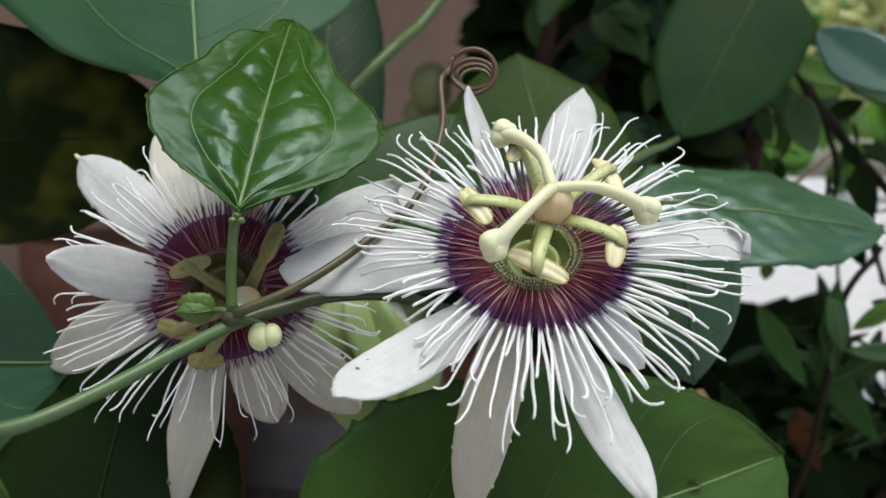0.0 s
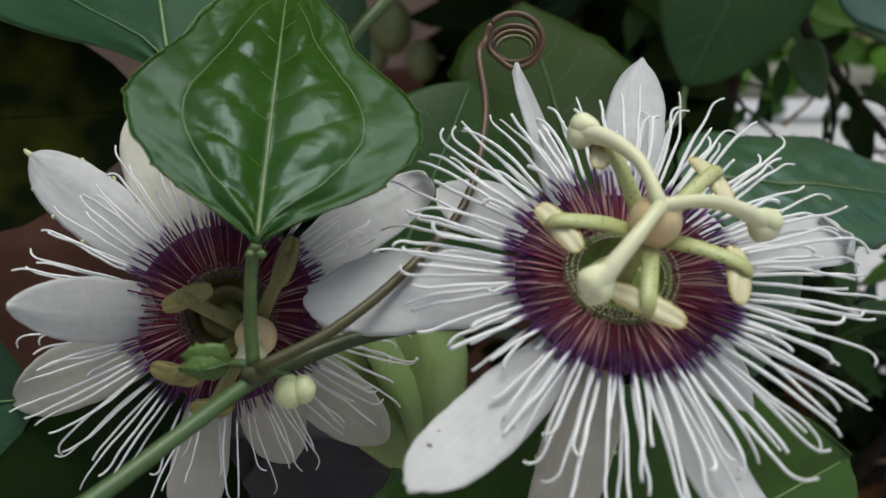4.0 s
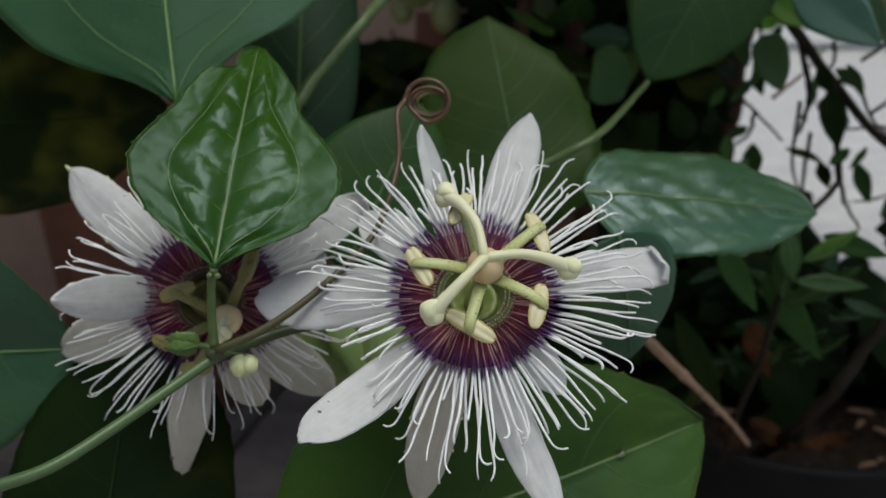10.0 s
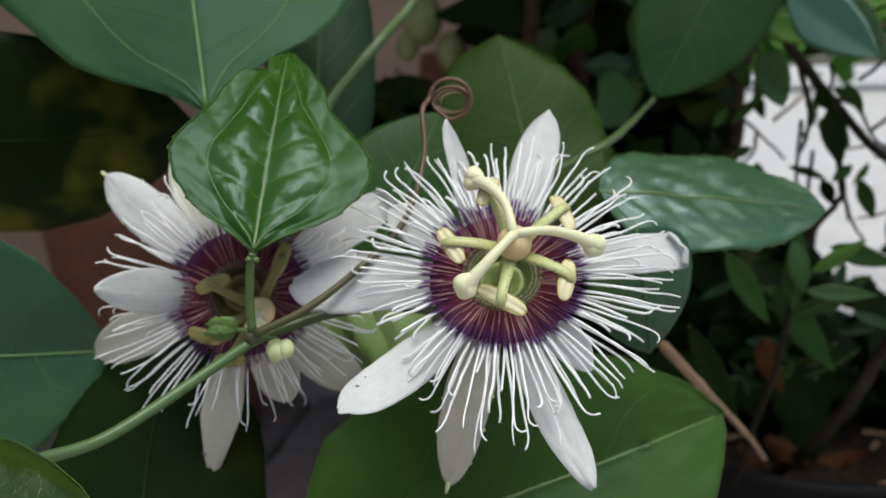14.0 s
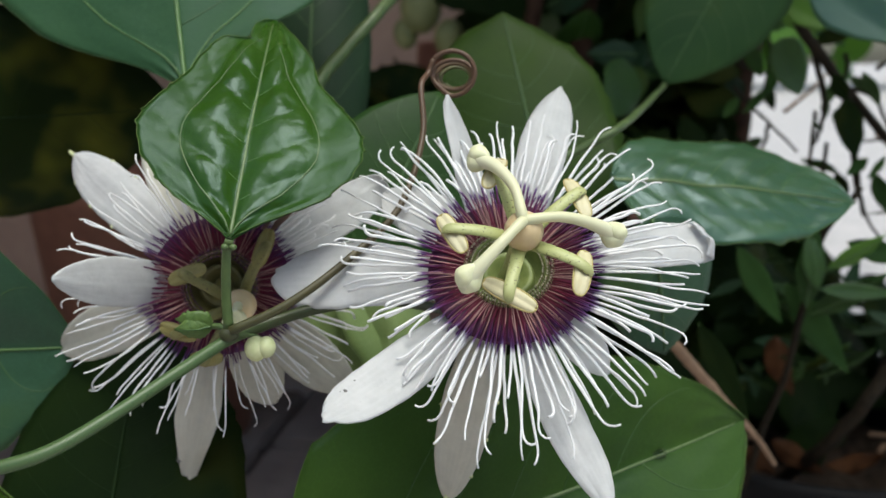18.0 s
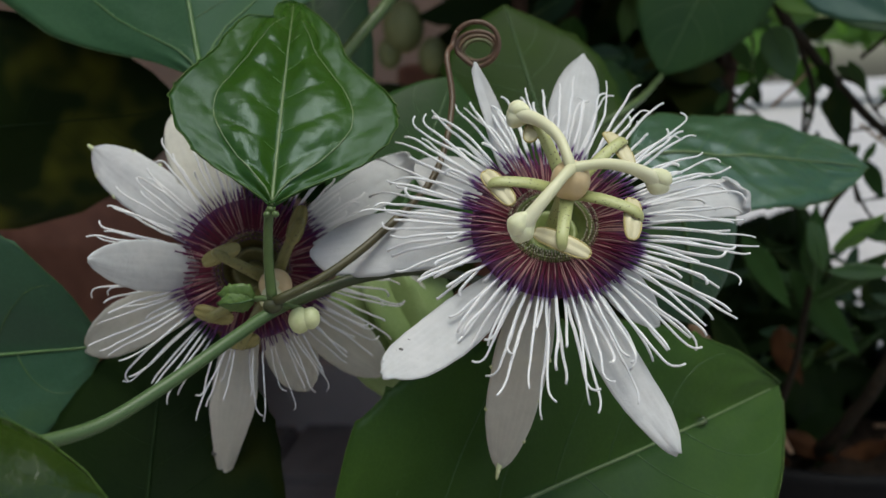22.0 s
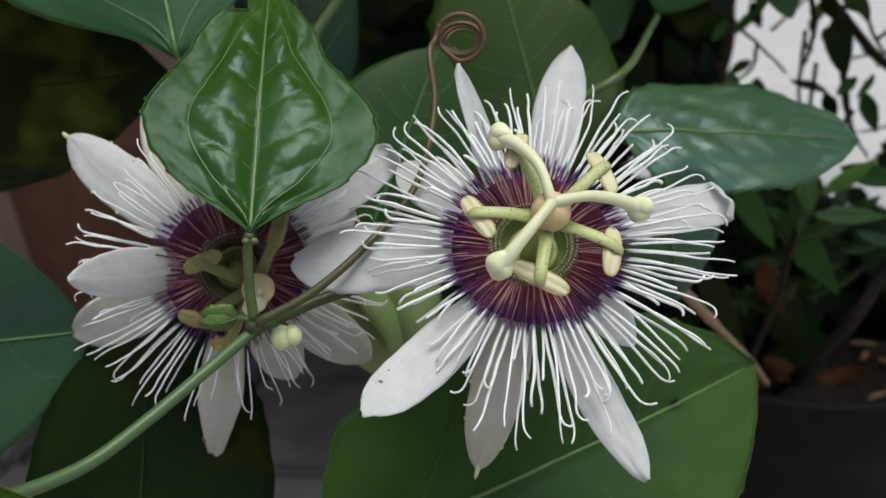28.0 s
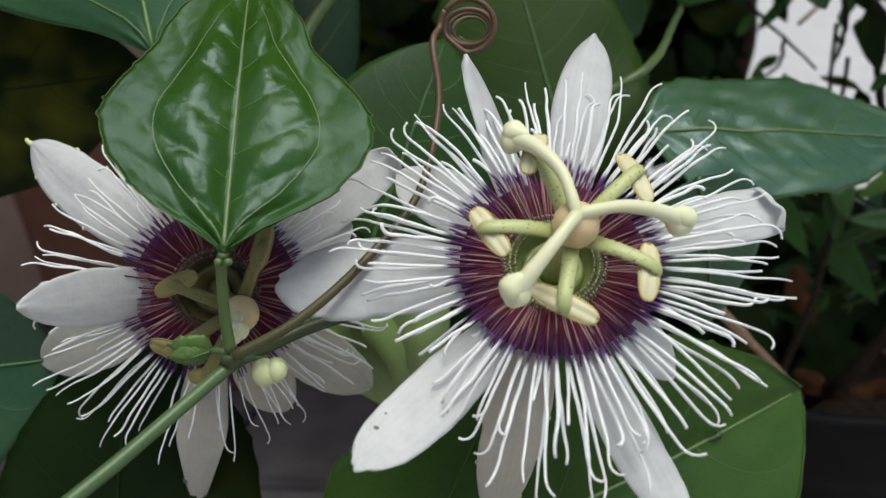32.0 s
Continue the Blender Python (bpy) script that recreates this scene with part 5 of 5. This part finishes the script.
# dry litter in the pot
for base, tip, side, half in (
    ((0.1085, 0.2350, 0.3780), (0.1185, 0.2330, 0.3500), (0.9, 0.2, 0.3), 0.22),
    ((0.1150, 0.2480, 0.3200), (0.1400, 0.2440, 0.3060), (0.3, 0.4, 0.8), 0.20),
    ((0.1420, 0.2520, 0.3060), (0.1650, 0.2450, 0.3180), (0.2, 0.5, 0.7), 0.18),
    ((0.1020, 0.2500, 0.3150), (0.1170, 0.2420, 0.3050), (0.4, 0.4, 0.7), 0.26),
):
    vine_leaf("curled dry brown leaf lying in the pot", base, tip, side, half, "dry", name="dry_leaf", group="dry leaves", left=LANCE, bow=0.14, fold=-0.4, wave=0.05, seed=half * 40, build={"nu": 16, "nv": 8, "veins": 0, "rib": 0.0004, "vein_material": M["dry"]})
rng_d = random.Random(8)
for k in range(14):
    a0, r0 = rng_d.uniform(0, 2 * math.pi), 0.088 * math.sqrt(rng_d.random())
    at = np.array((0.146 + r0 * math.cos(a0), 0.330 + r0 * math.sin(a0), 0.268))
    ln = rng_d.uniform(0.008, 0.022)
    dirn = unit((rng_d.gauss(0, 1), rng_d.gauss(0, 1), rng_d.gauss(0.15, 0.15)))
    branch("wood_chip", "pale dry wood chip on the soil", [at, at + dirn * ln * 0.5 + (0, 0, 0.001), at + dirn * ln], 0.0016, 0.0010, M["stick"], category="chip", group="wood chips")
# stalks below the second flower
branch("vine", "dim green stalk rising below the flower", [(-0.0785, 0.030, 0.3700), (-0.0770, 0.030, 0.3950), (-0.0753, 0.030, 0.4150), (-0.0740, 0.031, 0.4300)], 0.0016, 0.0013, M["petiole"], category="stem", group="stalks")
branch("vine", "thin green stalk rising below the flower", [(-0.0745, 0.035, 0.3700), (-0.0728, 0.035, 0.3950), (-0.0702, 0.035, 0.4120), (-0.0690, 0.036, 0.4250)], 0.0010, 0.0008, M["petiole"], category="stem", group="stalks")
# dim branches behind the flower
for knots, r0, r1 in (
    ([(-0.0010, 0.330, 0.640), (-0.0035, 0.330, 0.5875), (-0.0104, 0.330, 0.5384), (-0.0120, 0.335, 0.480), (-0.004, 0.340, 0.400)], 0.0042, 0.0050),
    ([(0.0300, 0.360, 0.650), (0.0249, 0.360, 0.5935), (0.0169, 0.360, 0.5218), (0.0190, 0.360, 0.450), (0.030, 0.350, 0.380)], 0.0060, 0.0070),
    ([(0.1340, 0.420, 0.680), (0.1316, 0.420, 0.6106), (0.1267, 0.420, 0.5687), (0.1240, 0.430, 0.500), (0.1180, 0.430, 0.420)], 0.0085, 0.0095),
    ([(-0.0104, 0.330, 0.5384), (0.010, 0.332, 0.560), (0.034, 0.338, 0.574), (0.060, 0.342, 0.592)], 0.0022, 0.0014),
):
    branch("branch", "dark brown branch of the shrub in shade", knots, r0, r1, M["bark"], group="shrub branches")
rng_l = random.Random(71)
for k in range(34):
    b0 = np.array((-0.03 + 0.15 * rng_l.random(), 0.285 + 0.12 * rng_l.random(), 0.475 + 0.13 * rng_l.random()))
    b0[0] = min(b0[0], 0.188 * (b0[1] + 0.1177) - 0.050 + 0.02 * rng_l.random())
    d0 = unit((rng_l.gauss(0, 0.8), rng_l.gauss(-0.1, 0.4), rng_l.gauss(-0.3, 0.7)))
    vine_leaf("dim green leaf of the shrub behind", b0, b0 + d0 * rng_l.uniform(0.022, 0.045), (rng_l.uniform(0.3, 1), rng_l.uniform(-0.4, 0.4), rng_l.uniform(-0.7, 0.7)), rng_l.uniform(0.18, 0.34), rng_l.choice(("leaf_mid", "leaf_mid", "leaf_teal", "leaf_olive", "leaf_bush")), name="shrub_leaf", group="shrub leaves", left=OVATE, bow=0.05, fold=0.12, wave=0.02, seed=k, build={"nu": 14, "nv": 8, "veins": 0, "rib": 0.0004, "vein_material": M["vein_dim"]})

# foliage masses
# the near-black masses carry their shade in the leaf colour
scatter("shrub_foliage", "leaves of the shrub by the yard, shade in their colour", (0.070, 0.42, 0.475), (0.07, 0.07, 0.055), 520, 0.045, M["leaf_deep_shade"], 6, 0.28, keep=lambda c: c[0] < 0.004 + 0.188 * (c[1] + 0.1177) and c[1] > 0.30 and c[2] > 0.39)
scatter("shrub_foliage", "small lit leaves at the edge of the shrub", (0.11, 0.40, 0.545), (0.05, 0.05, 0.035), 60, 0.030, M["leaf_bush"], 8, 0.28, keep=lambda c: c[1] > 0.31 and c[2] > 0.51)
scatter("shrub_foliage", "dense leaves of the potted shrub, darkened as shade", (0.12, 0.42, 0.30), (0.16, 0.08, 0.10), 300, 0.06, M["leaf_deep_shade"], 1, 0.22, keep=lambda c: c[2] < 0.40 - 0.25 * max(0, c[1] - 0.42) and c[1] > 0.25)
scatter("shrub_foliage", "leaves behind the flowers, darkened as shade", (-0.02, 0.50, 0.56), (0.13, 0.10, 0.10), 260, 0.07, M["leaf_deep_shade"], 2, 0.26, keep=lambda c: -0.055 < c[0] < 0.09 and c[1] > 0.28)
scatter("shrub_foliage", "low leaves before the wall, darkened as shade", (-0.12, 0.52, 0.44), (0.10, 0.09, 0.06), 260, 0.06, M["leaf_deep_shade"], 12, 0.26, keep=lambda c: c[2] < 0.49 and c[1] > 0.34 and c[0] > -0.22)
scatter("shrub_foliage", "lit green leaves of the bush in the open", (0.26, 0.60, 0.74), (0.16, 0.12, 0.06), 40, 0.06, M["leaf_bush"], 3, 0.28, keep=lambda c: c[2] > 0.64)
scatter("hedge_foliage", "pale yellow-green leaves of a sunlit shrub", (0.60, 1.62, 0.76), (0.24, 0.10, 0.15), 300, 0.06, M["leaf_pale"], 9, 0.24)
scatter("hedge_foliage", "bright green hedge beyond the yard", (6.0, 14.0, 2.3), (8.0, 1.2, 1.8), 900, 0.9, M["leaf_bright"], 4, 0.35)
